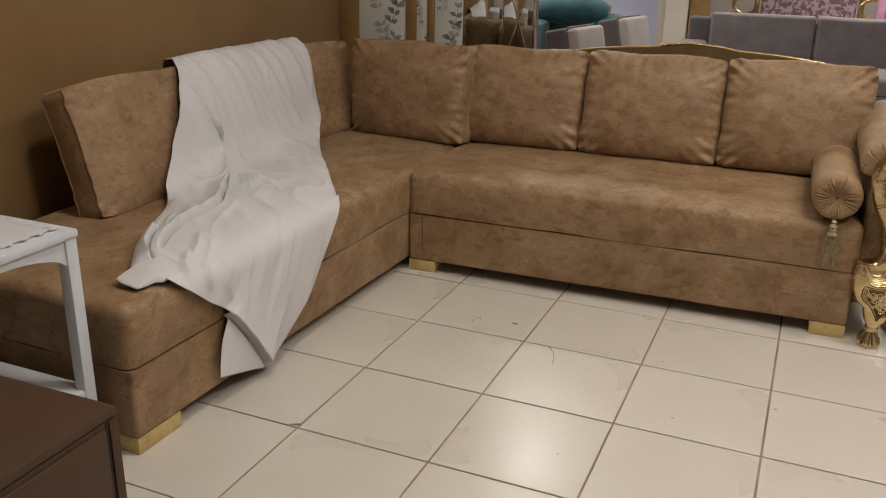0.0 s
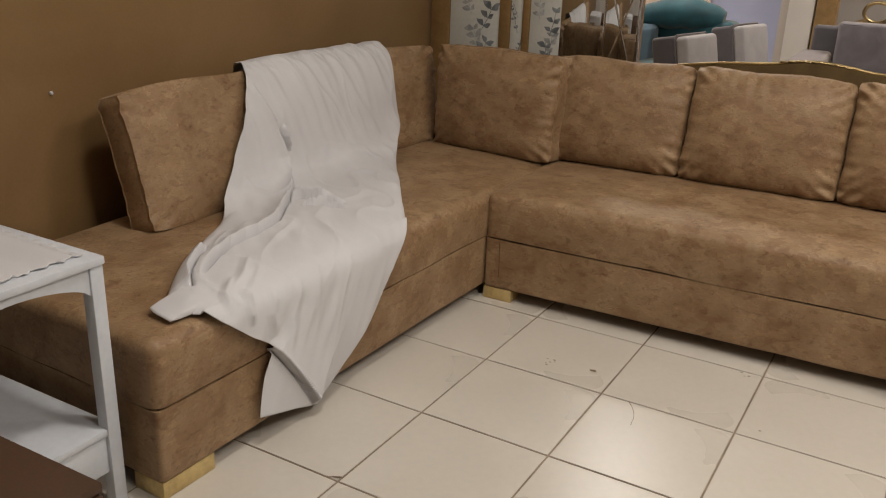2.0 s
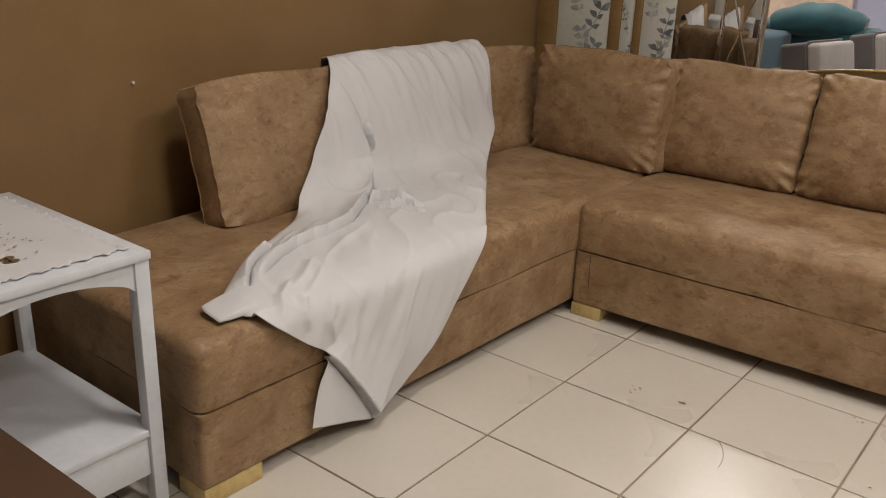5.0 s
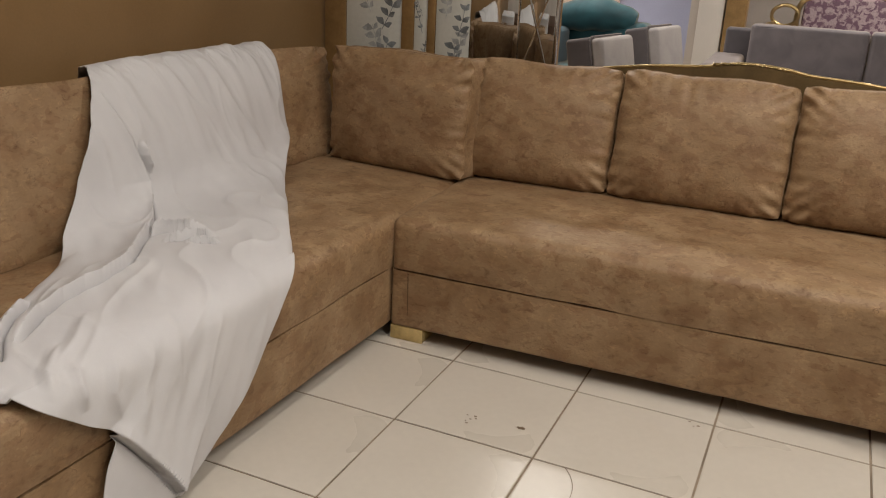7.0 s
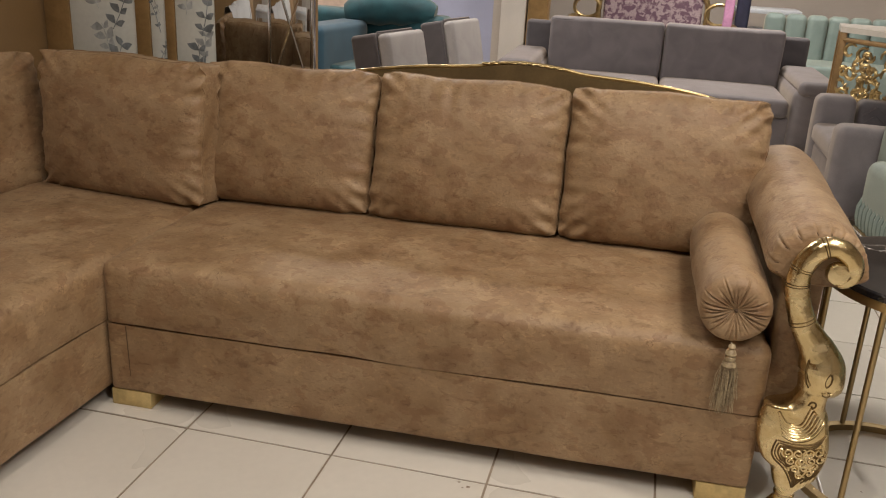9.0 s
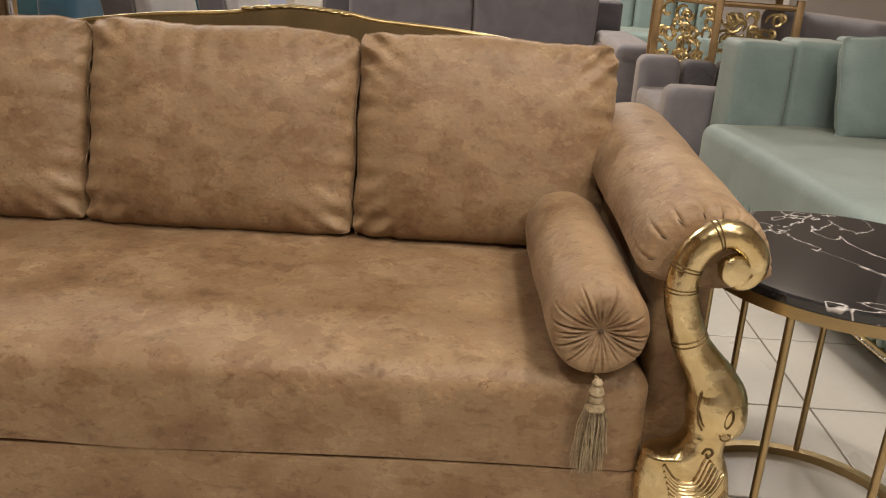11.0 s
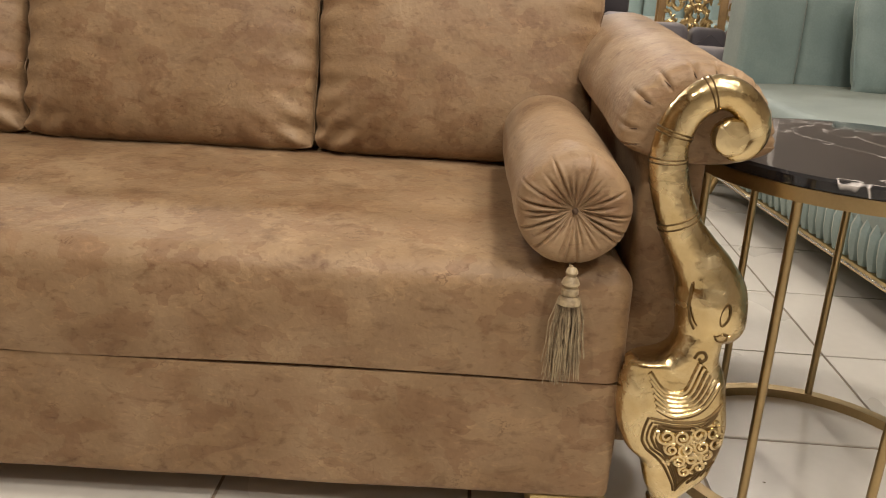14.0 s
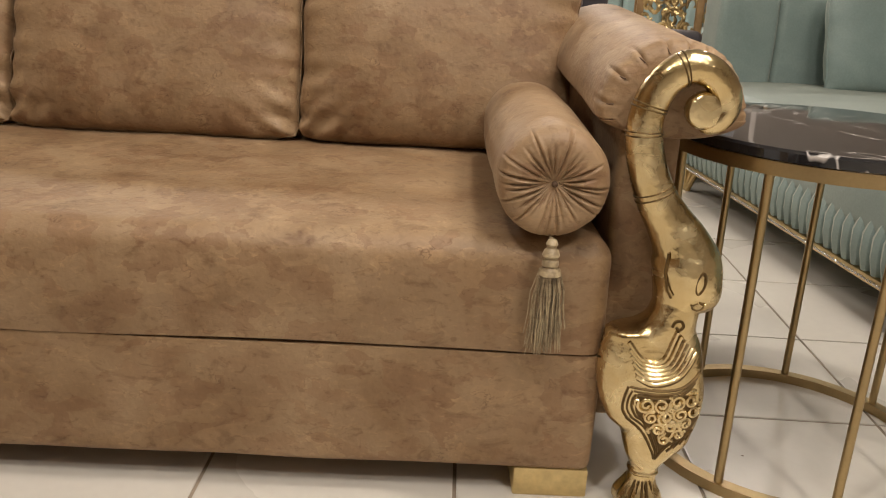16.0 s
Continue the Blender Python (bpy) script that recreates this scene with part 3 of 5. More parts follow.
    for v, (x, z, a, b) in enumerate(rows):
        s = arc[v]
        fore, aft = rows[min(v + 2, len(rows) - 1)], rows[max(v - 2, 0)]
        tx, tz = fore[0] - aft[0], fore[1] - aft[1]
        nx, nz = -tz / math.hypot(tx, tz), tx / math.hypot(tx, tz)
        row = []
        for i in range(nu + 1):
            u = i / nu
            y = a + (b - a) * u
            if -0.42 < x < -0.325 and z > 0.42 and u < 0.045:
                # small folded tab at the near corner
                e = min(1.0, (x + 0.42) / 0.004, (-0.325 - x) / 0.006)
                y -= 0.060 * e * (1 - u / 0.045)
            lift = 0.004 * noise.noise(Vector((y * 5, s * 5, 1.3)))
            for pts, h, soft, hard in steps:
                q = -y if pts is steps[2][0] else y
                d, t = signed_line(s, q, pts)
                k = taper(t, 0.10, 0.10)
                lift += k * (h * (math.exp(-d / soft) if d > 0 else math.exp(-(d / hard) ** 2)) - 0.022 * math.exp(-((d + 0.008) / 0.005) ** 2))
            for pts, w, h in wr:
                d, t = near_line(s, y, pts)
                if d < 4 * w:
                    lift += (2.0 * h if w < 0.008 else h if w < 0.010 else 0.55 * h) * taper(t, 0.25, 0.3) * (1.3 * math.exp(-abs(d / w) ** 1.3) - (0.8 if w < 0.008 else 0.15) * math.exp(-((d - 2.0 * w) / (0.6 * w)) ** 2))
            # gathered along the top of the cushion
            g = math.exp(-((s - top) / 0.045) ** 2)
            lift += g * (0.007 * ridge(Vector((y * 15, s * 9, 3.1)), 2.4) + 0.004 * ridge(Vector((y * 34, s * 12, 8.0)), 2.4))
            wf = min(1.0, max(0.0, (s - seat1 + 0.05) / 0.15))
            wb = min(1.0, max(0.0, (seat0 + 0.05 - s) / 0.25))
            ws = max(0.0, 1 - wf - wb)
            if wf:
                lift += wf * (0.008 * noise.noise(Vector((y * 7 + s * 7.5, s * 3.5 - y * 3, 9.0))) + 0.005 * noise.noise(Vector((y * 22 + s * 12, s * 6, 2.0))) + 0.020 * u * (1 - u))
            if ws:
                lift += ws * (0.006 * ridge(Vector((y * 5 + s * 3, s * 4 - y * 2, 3.3)), 6.0) + 0.007 * noise.noise(Vector((y * 7 + s * 6, y * 2 - s * 3, 6.2))) + 0.004 * noise.noise(Vector((y * 18 + s * 14, s * 9 - y * 4, 2.2))))
            if wb:
                lift += wb * (0.005 * ridge(Vector((y * 6 - s * 2.5, s * 2.2, 5.1)), 6.0) + 0.012 * noise.noise(Vector((y * 10 - s * 4, s * 1.6, 4.0))) + 0.006 * noise.noise(Vector((y * 24 - s * 6, s * 4, 7.0))))
            if seat0 < s < seat1:
                lift -= 0.024 * min(1.0, (s - seat0) / 0.05, (seat1 + 0.03 - s) / 0.05) * math.exp(-min(u, 1 - u) * (b - a) / 0.030)
            lift = max(lift, -0.025 if s > top + 0.05 else -0.004)
            p = Vector((x + lift * nx, y, z + lift * nz))
            if z < 0.30:
                # the hem falls lower towards the far corner
                p.z += 0.036 * (1 - 2 * u) * min(1.0, (0.30 - z) / 0.22)
            row.append(bm.verts.new(p))
        grid.append(row)
    for r0, r1 in zip(grid, grid[1:]):
        for i in range(nu):
            bm.faces.new((r0[i], r0[i + 1], r1[i + 1], r1[i]))
    ob = solo("draped_sheet", bm, SHEET, "crumpled white cotton sheet draped over the sofa back and seat", "sheet")
    sol = ob.modifiers.new("thickness", "SOLIDIFY")
    sol.thickness, sol.offset = 0.002, 1.0
    return ob


sheet()


# ---- bolster with tassel ----
def bolster():
    ob = thing("bolster_cushion", "tan suede bolster with pleated end and tassel on the seat", "bolster", (1.308, 0.47, 0.508), 1.0)
    n = 288
    rnd = random.Random(21)
    pleats = [(2 * math.pi * (k + rnd.uniform(-0.3, 0.3)) / 30, rnd.uniform(0.045, 0.10), rnd.uniform(0.5, 1.0)) for k in range(30)]
    bm = bmesh.new()
    prof = [(0.0, 0.004), (0.006, 0.003), (0.012, 0.001), (0.021, -0.004), (0.03, -0.007), (0.04, -0.0095), (0.05, -0.010), (0.058, -0.009), (0.066, -0.0055), (0.071, -0.001), (0.075, 0.006), (0.0775, 0.013), (0.079, 0.022), (0.080, 0.06), (0.080, 0.16),
            (0.081, 0.27), (0.080, 0.40), (0.079, 0.49), (0.074, 0.515), (0.05, 0.53), (0.0, 0.53)]
    rings = []
    for r, y in prof[1:-1]:
        ring = []
        for k in range(n):
            a = 2 * math.pi * k / n
            front = max(0.0, 1 - max(0.0, y + 0.012) / 0.05) * min(1.0, r / 0.03)
            pl = -0.0012 * front
            for pa, far, deep in pleats:
                off = abs((a - pa + math.pi) % (2 * math.pi) - math.pi) * r
                if off < 0.012:
                    reach = min(1.0, max(0.0, (far - r) / 0.02)) if y < 0.004 else max(0.0, 1 - (y - 0.004) / 0.03) * (far > 0.075)
                    pl += min(1.0, r / 0.02) * deep * reach * (0.0052 * math.exp(-(off / 0.0015) ** 2) - 0.0016 * math.exp(-((off - 0.004) / 0.002) ** 2))
            rr = r * (1 + 0.012 * math.sin(3 * a + 40 * y) * (1 - front)) + 0.002 * noise.noise(Vector((a * 2, y * 12, 1)))
            ring.append(bm.verts.new((rr * math.cos(a), y + pl, rr * math.sin(a))))
        rings.append(ring)
    for r0, r1 in zip(rings, rings[1:]):
        for k in range(n):
            bm.faces.new((r0[k], r0[(k + 1) % n], r1[(k + 1) % n], r1[k]))
    bm.faces.new(rings[0][::-1]), bm.faces.new(rings[-1])
    part("cover", bm, SUEDE, ob)
    # Dark ball stands for the shaded hole where the pleats meet.
    bt = bmesh.new()
    bmesh.ops.create_uvsphere(bt, u_segments=10, v_segments=6, radius=0.0045)
    bmesh.ops.translate(bt, verts=bt.verts, vec=(0, -0.001, 0))
    part("center_hole", bt, SEAM_SHADE, ob)
    tz = -0.072
    ts = new("tassel", mesh_of("tassel", lathe([(0.002, 0.0), (0.006, -0.002), (0.0085, -0.008), (0.006, -0.013), (0.010, -0.017), (0.0125, -0.024), (0.009, -0.029),
                                                (0.0115, -0.031), (0.012, -0.038), (0.010, -0.040), (0.014, -0.046), (0.016, -0.052)], 18), THREAD))
    ts.parent, ts.location = ob, (0.002, -0.017, tz)
    tagged(ts, "beige silk tassel with a bound head")
    part("cord", tube([(0.001, 0.004, -0.0745), (0.001, -0.004, -0.076), (0.002, -0.012, -0.073), (0.002, -0.017, tz)], 0.0016, 6), THREAD, ob)
    fr = bmesh.new()
    rnd = random.Random(4)
    for k in range(150):
        a, r = rnd.uniform(0, 2 * math.pi), 0.015 * math.sqrt(rnd.random())
        sp, ln = rnd.uniform(1.0, 1.9), rnd.uniform(0.085, 0.130)
        x, y = r * math.cos(a), r * math.sin(a) * 0.7
        b1, b2 = rnd.uniform(-0.003, 0.003), rnd.uniform(-0.005, 0.005)
        tube([(x, y, -0.044), (x * sp * 0.9 + b1, y * 1.1, -0.044 - ln * 0.35), (x * sp + b2, y * 1.2, -0.044 - ln * 0.7), (x * sp * 1.1 + b1 + b2, y * 1.2, -0.044 - ln)], 0.00075, 4, fr)
    fringe = new("fringe", mesh_of("fringe", fr, THREAD))
    fringe.parent = ts
    return ob


bolster()


# ---- rolled arm and gilded swan leg of the long section ----
def to_sofa(p):
    """World place to the long section's own frame."""
    q = sofa_r.matrix_world.inverted() @ Vector(p)
    return q


def arm():
    n, bm = 256, bmesh.new()
    cx, cz = 1.468, 0.600
    pleats = [radians(d) for d in (8, 31, 50, 68, 83, 101, 124, 146, 171, 196)]
    rings = []
    ys = [0.515, 0.519, 0.526, 0.54, 0.555, 0.57, 0.585, 0.64, 0.74, 0.84, 0.94, 1.04, 1.14, 1.24, 1.30, 1.315]
    rs = [0.082, 0.094, 0.101, 0.104, 0.1045, 0.105, 0.105, 0.105, 0.106, 0.107, 0.108, 0.109, 0.110, 0.110, 0.105, 0.09]
    for y, r in zip(ys, rs):
        ring = []
        rise = 0.018 * (y - 0.515) / 0.8
        for k in range(n):
            a = 2 * math.pi * k / n
            front = max(0.0, 1 - (y - 0.515) / 0.06)
            under = 0.30 if math.sin(a) < 0 else 1.0
            off = min(abs((a - pa + math.pi) % (2 * math.pi) - math.pi) for pa in pleats)
            rr = r - front * (0.0040 * math.exp(-(off / 0.022) ** 2) - 0.0015 * math.exp(-((off - 0.07) / 0.04) ** 2)) + 0.003 * noise.noise(Vector((a * 1.5, y * 6, 3)))
            ring.append(bm.verts.new(to_sofa((cx + rr * math.cos(a), y, cz + rise + rr * under * math.sin(a)))))
        rings.append(ring)
    for r0, r1 in zip(rings, rings[1:]):
        for k in range(n):
            bm.faces.new((r0[k], r0[(k + 1) % n], r1[(k + 1) % n], r1[k]))
    bm.faces.new(rings[0][::-1]), bm.faces.new(rings[-1])
    roll = part("rolled_arm", bm, SUEDE, sofa_r, "tan suede rolled arm with pleated front")
    # Thin dark tubes laid along the creases draw their shade.
    for k, pa in enumerate(pleats):
        line = [(0.5160, 0.088), (0.519, 0.0935), (0.526, 0.0995), (0.54, 0.1030), (0.548 + 0.010 * (k % 3), 0.1050)]
        part("pleat_shade", tube([to_sofa((cx + (r - 0.0022) * math.cos(pa + 0.02 * m), y, cz + 0.001 + (r - 0.0022) * (1.0 if math.sin(pa) > 0 else 0.30) * math.sin(pa + 0.02 * m))) for m, (y, r) in enumerate(line)], 0.0011, 5), SEAM_SHADE, roll)
    a0 = to_sofa((1.405, 0.545, 0))
    a1 = to_sofa((1.470, 1.29, 0))
    part("arm_panel", soft_box(a0.x, a1.x, a0.y, a1.y, 0.12, 0.58, 0.015, 0.05), SUEDE, sofa_r)


arm()


def swan():
    """Gilded scroll, neck, bird's head, carved knee and claw, in the plane of the sofa front."""
    Yc = 0.485
    W = lambda x, z, dy=0.0: to_sofa((x, Yc + dy, z))
    # neck from the head up and over into the scroll: x, z, radius
    neck = [(1.497, 0.335, 0.030), (1.505, 0.365, 0.040), (1.507, 0.395, 0.0435), (1.493, 0.430, 0.036), (1.472, 0.462, 0.029), (1.452, 0.492, 0.0255),
            (1.434, 0.535, 0.0235), (1.424, 0.575, 0.0225), (1.424, 0.605, 0.0215), (1.432, 0.635, 0.021), (1.450, 0.660, 0.021), (1.476, 0.673, 0.0205),
            (1.503, 0.666, 0.019), (1.524, 0.645, 0.0175), (1.529, 0.620, 0.0155), (1.519, 0.602, 0.0130), (1.505, 0.595, 0.0095), (1.497, 0.597, 0.005)]
    pts = smooth_path(neck, 6)
    part("scroll_neck", tube([W(p[0], p[1]) for p in pts], [float(p[2]) * 1.12 for p in pts], 20), GOLD, sofa_r, "gilded carved bird neck ending in a scroll")
    eye = bmesh.new()
    bmesh.ops.create_uvsphere(eye, u_segments=18, v_segments=10, radius=0.0265)
    for v in eye.verts:
        v.co.y = math.copysign(min(abs(v.co.y), 0.0135 + 0.10 * max(0.0, abs(v.co.y) - 0.0135)), v.co.y)
    bmesh.ops.translate(eye, verts=eye.verts, vec=W(1.499, 0.617, 0.0))
    part("scroll_boss", eye, GOLD, sofa_r)
    # paired grooves round the neck
    for (i0, i1) in ((31, 32), (43, 44), (50, 51), (63, 64)):
        for i in (i0, i1):
            p = pts[i]
            q = pts[i + 1]
            d = (W(q[0], q[1]) - W(p[0], p[1])).normalized()
            s = Vector((0, 1, 0))
            u = d.cross(s).normalized()
            r = float(p[2]) * 1.12 + 0.0002
            ring = [W(p[0], p[1]) + r * (math.cos(a) * u + math.sin(a) * s) for a in [2 * math.pi * k / 24 for k in range(25)]]
            part("neck_band", tube(ring, 0.0012, 6, cap=False), GOLDDARK, sofa_r)
    # head swells to the beak
    hd = bmesh.new()
    bmesh.ops.create_uvsphere(hd, u_segments=28, v_segments=18, radius=1)
    for v in hd.verts:
        p = v.co.copy()
        x = 1.507 + p.x * 0.051 + 0.012 * max(0, -p.z)
        z = 0.390 + p.z * 0.060 - 0.35 * p.x * 0.03
        v.co = W(x, z, p.y * 0.050)
    part("bird_head", hd, GOLD, sofa_r, "gilded carved bird head with almond eye")
    ring = [(1.516 + 0.0062 * math.cos(a) * abs(math.cos(a)) ** 0.4 + 0.002 * math.sin(a), 0.388 + 0.016 * math.sin(a), -0.0485) for a in [2 * math.pi * k / 20 for k in range(21)]]
    part("eye", tube([W(*p) for p in ring], 0.0014, 6, cap=False), GOLDDARK, sofa_r)
    for k, (bx, bz) in enumerate(((1.527, 0.384), (1.529, 0.371), (1.525, 0.360), (1.517, 0.353))):
        arc = [(bx + 0.008 * math.cos(a), bz + 0.006 * math.sin(a), -0.0425 + 0.9 * max(0.0, bx + 0.008 * math.cos(a) - 1.526)) for a in [math.pi * (0.1 + 0.2 * j) + k for j in range(8)]]
        part("beak_line", tube([W(*p) for p in arc], 0.0016, 6), GOLDDARK if k % 2 else GOLD, sofa_r)
    part("wing_line", tube([W(1.470, 0.425, -0.034), W(1.469, 0.395, -0.034), W(1.474, 0.372, -0.037), W(1.480, 0.362, -0.040)], 0.0018, 6), GOLDDARK, sofa_r)
    # knee: left edge, right edge, depth by height
    rows = [(0.352, 1.470, 1.532, 0.036), (0.332, 1.463, 1.531, 0.037), (0.318, 1.456, 1.530, 0.038), (0.306, 1.436, 1.531, 0.038), (0.298, 1.406, 1.534, 0.038), (0.285, 1.402, 1.540, 0.038), (0.262, 1.398, 1.547, 0.041),
            (0.235, 1.397, 1.552, 0.043), (0.205, 1.400, 1.557, 0.043), (0.180, 1.408, 1.557, 0.042), (0.158, 1.420, 1.553, 0.039), (0.140, 1.440, 1.548, 0.036),
            (0.120, 1.447, 1.542, 0.033), (0.100, 1.453, 1.523, 0.030), (0.085, 1.460, 1.510, 0.026), (0.074, 1.464, 1.505, 0.022), (0.069, 1.461, 1.508, 0.024), (0.063, 1.464, 1.505, 0.021),
            (0.045, 1.458, 1.506, 0.024), (0.028, 1.448, 1.514, 0.031), (0.012, 1.446, 1.518, 0.035), (0.002, 1.452, 1.512, 0.031), (0.0, 1.455, 1.510, 0.029)]
    bm, rings, n = bmesh.new(), [], 40
    sm = smooth_path(rows, 4)
    for z, a, b, dpt in sm:
        ring = []
        for k in range(n):
            t = 2 * math.pi * k / n
            c, s = math.cos(t), math.sin(t)
            claw = 1 + (0.10 * math.cos(7 * t) if z < 0.05 else 0)
            ring.append(bm.verts.new(W((a + b) / 2 + (b - a) / 2 * math.copysign(abs(c) ** 0.85, c) * claw, z, dpt * math.copysign(abs(s) ** 0.8, s) * claw)))
        rings.append(ring)
    for r0, r1 in zip(rings, rings[1:]):
        for k in range(n):
            bm.faces.new((r0[k], r0[(k + 1) % n], r1[(k + 1) % n], r1[k]))
    bm.faces.new(rings[0]), bm.faces.new(rings[-1][::-1])
    knee = part("carved_leg", bm, GOLD, sofa_r, "gilded carved leg with feather and scroll relief on a claw foot")

    def front(x, z):
        """Depth of the leg's front at a place."""
        for (z1, a1, b1, d1), (z0, a0, b0, d0) in zip(sm, sm[1:]):
            if z0 <= z <= z1:
                f = (z - z0) / (z1 - z0 + 1e-9)
                a, b, d = a0 + (a1 - a0) * f, b0 + (b1 - b0) * f, d0 + (d1 - d0) * f
                c = max(-0.98, min(0.98, (x - (a + b) / 2) / ((b - a) / 2)))
                th = math.acos(math.copysign(abs(c) ** (1 / 0.85), c))
                return -d * abs(math.sin(th)) ** 0.8
        return -0.03

    def engrave(name, pts2, r, material, n2=5):
        path = smooth_path(pts2, n2)
        part(name, tube([W(p[0], p[1], front(p[0], p[1]) - r * 0.2) for p in path], r, 6), material, knee)

    # feathers
    for k in range(6):
        f = k / 5
        line = [(1.432 + 0.014 * f, 0.290 - 0.048 * f), (1.452 + 0.020 * f, 0.268 - 0.036 * f), (1.482 + 0.025 * f, 0.268 - 0.024 * f), (1.497 + 0.033 * f, 0.312 - 0.035 * f)]
        engrave("feather", line, 0.0036, GOLD)
        engrave("feather_groove", [(p + 0.0015, q - 0.0045) for p, q in line], 0.0022, GOLDDARK)
    engrave("curl", [(1.488, 0.318), (1.492, 0.326), (1.500, 0.327), (1.504, 0.320), (1.499, 0.314), (1.494, 0.318)], 0.0022, GOLDDARK)
    # framed shield
    for d, mtl, r in ((0.0, GOLDDARK, 0.0020), (0.006, GOLDDARK, 0.0016), (0.012, GOLDDARK, 0.0020)):
        engrave("shield_line", [(1.540 - d * 0.5, 0.245 - d), (1.515, 0.226 - d), (1.480, 0.221 - d), (1.440 + d, 0.224 - d)], r, mtl)
        engrave("shield_line", [(1.438 + d, 0.224 - d), (1.434 + d, 0.205), (1.434 + d, 0.185 + d * 0.5), (1.442 + d, 0.172 + d * 0.4)], r, mtl, 3)
        engrave("shield_line", [(1.440 + d, 0.173 + d * 0.4), (1.465 + d * 0.7, 0.152 + d), (1.485 + d * 0.4, 0.118 + d), (1.490 + d * 0.3, 0.104 + d)], r, mtl)
    engrave("shield_line", [(1.492, 0.104), (1.505, 0.126), (1.522, 0.140), (1.543, 0.152)], 0.0022, GOLDDARK)

    def spiral(x, z, r, turns, start, hand):
        out = []
        for k in range(int(9 * turns) + 1):
            a = start + hand * 2 * math.pi * k / 9
            q = r * (1 - 0.82 * k / (9 * turns))
            out.append((x + q * math.cos(a), z + q * math.sin(a)))
        return out

    # dark recessed ground inside the shield, with raised scrollwork on it
    edge = smooth_path([(0.214, 1.452, 1.541), (0.200, 1.451, 1.549), (0.186, 1.452, 1.551), (0.172, 1.461, 1.549), (0.158, 1.471, 1.542), (0.145, 1.478, 1.528), (0.130, 1.486, 1.511), (0.116, 1.492, 1.497)], 4)
    gb, last = bmesh.new(), None
    for z, x0, x1 in edge:
        row = []
        for k in range(13):
            x = x0 + (x1 - x0) * k / 12
            row.append(gb.verts.new(W(x, z, front(x, z) - 0.0004)))
        if last:
            for k in range(12):
                gb.faces.new((last[k], last[k + 1], row[k + 1], row[k]))
        last = row
    part("shield_ground", gb, GOLDDARK, knee, "dark patina between gilded scrollwork")
    for x, z, r, tn, st, hd2 in ((1.466, 0.198, 0.011, 1.7, 2.6, 1), (1.488, 0.199, 0.011, 1.6, 0.4, -1), (1.510, 0.204, 0.010, 1.6, 3.9, 1), (1.531, 0.206, 0.009, 1.5, 1.0, -1),
                                 (1.475, 0.178, 0.009, 1.5, 1.2, 1), (1.496, 0.179, 0.010, 1.6, 5.0, -1), (1.517, 0.184, 0.010, 1.6, 2.0, 1), (1.537, 0.188, 0.009, 1.4, 0.6, -1),
                                 (1.488, 0.158, 0.009, 1.5, 3.0, -1), (1.507, 0.163, 0.009, 1.5, 0.0, 1), (1.527, 0.168, 0.009, 1.5, 4.2, -1), (1.500, 0.141, 0.008, 1.3, 1.6, 1), (1.519, 0.149, 0.008, 1.3, 3.4, -1)):
        sp = spiral(x, z, r * 1.18, tn, st, hd2)
        engrave("scroll", sp, 0.0033, GOLD, 3)
        tip = sp[0]
        engrave("scroll_leaf", [tip, (tip[0] + 0.006 * math.cos(st + 0.8), tip[1] + 0.006 * math.sin(st + 0.8)), (tip[0] + 0.009 * math.cos(st + 1.6), tip[1] + 0.009 * math.sin(st + 1.6))], 0.0028, GOLD, 3)
    for k in range(4):
        engrave("leaf_groove", [(1.507 + 0.009 * k, 0.118 + 0.006 * k), (1.514 + 0.008 * k, 0.126 + 0.006 * k), (1.520 + 0.007 * k, 0.138 + 0.005 * k)], 0.0017, GOLDDARK, 3)
    for k in range(5):
        t = (k - 2) / 2.2
        engrave("claw_groove", [(1.482 + 0.012 * t, 0.058), (1.482 + 0.020 * t, 0.035), (1.482 + 0.028 * t, 0.010)], 0.0018, GOLDDARK, 3)


swan()


# ---- round side table ----
def round_table():
    ob = thing("round_side_table", "round black marble side table on a brass rod base", "side table", (1.790, 0.733, 0))
    R = 0.274
    part("tabletop", lathe([(R - 0.006, 0.5465), (R, 0.549), (R, 0.562), (R - 0.004, 0.566), (R - 0.02, 0.5665)], 72), MARBLEB, ob, "polished black marble top with white veins")
    part("top_band", lathe([(R - 0.020, 0.526), (R - 0.004, 0.526), (R - 0.004, 0.5465), (R - 0.020, 0.5464)], 72), BRASS, ob)
    b = bmesh.new()
    vs = [[b.verts.new((r * math.cos(2 * math.pi * k / 64), r * math.sin(2 * math.pi * k / 64), z)) for r, z in ((0.242, 0.0), (0.264, 0.0), (0.264, 0.018), (0.242, 0.018))] for k in range(64)]
    for k in range(64):
        for m in range(4):
            b.faces.new((vs[k][m], vs[(k + 1) % 64][m], vs[(k + 1) % 64][(m + 1) % 4], vs[k][(m + 1) % 4]))
    part("base_ring", b, BRASS, ob)
    for k in range(9):
        a = 2 * math.pi * k / 9 + radians(109)
        x, y = math.cos(a), math.sin(a)
        part("rod", tube([(0.253 * x, 0.253 * y, 0.016), (0.260 * x, 0.260 * y, 0.528)], 0.0072, 12), BRASS, ob)


round_table()


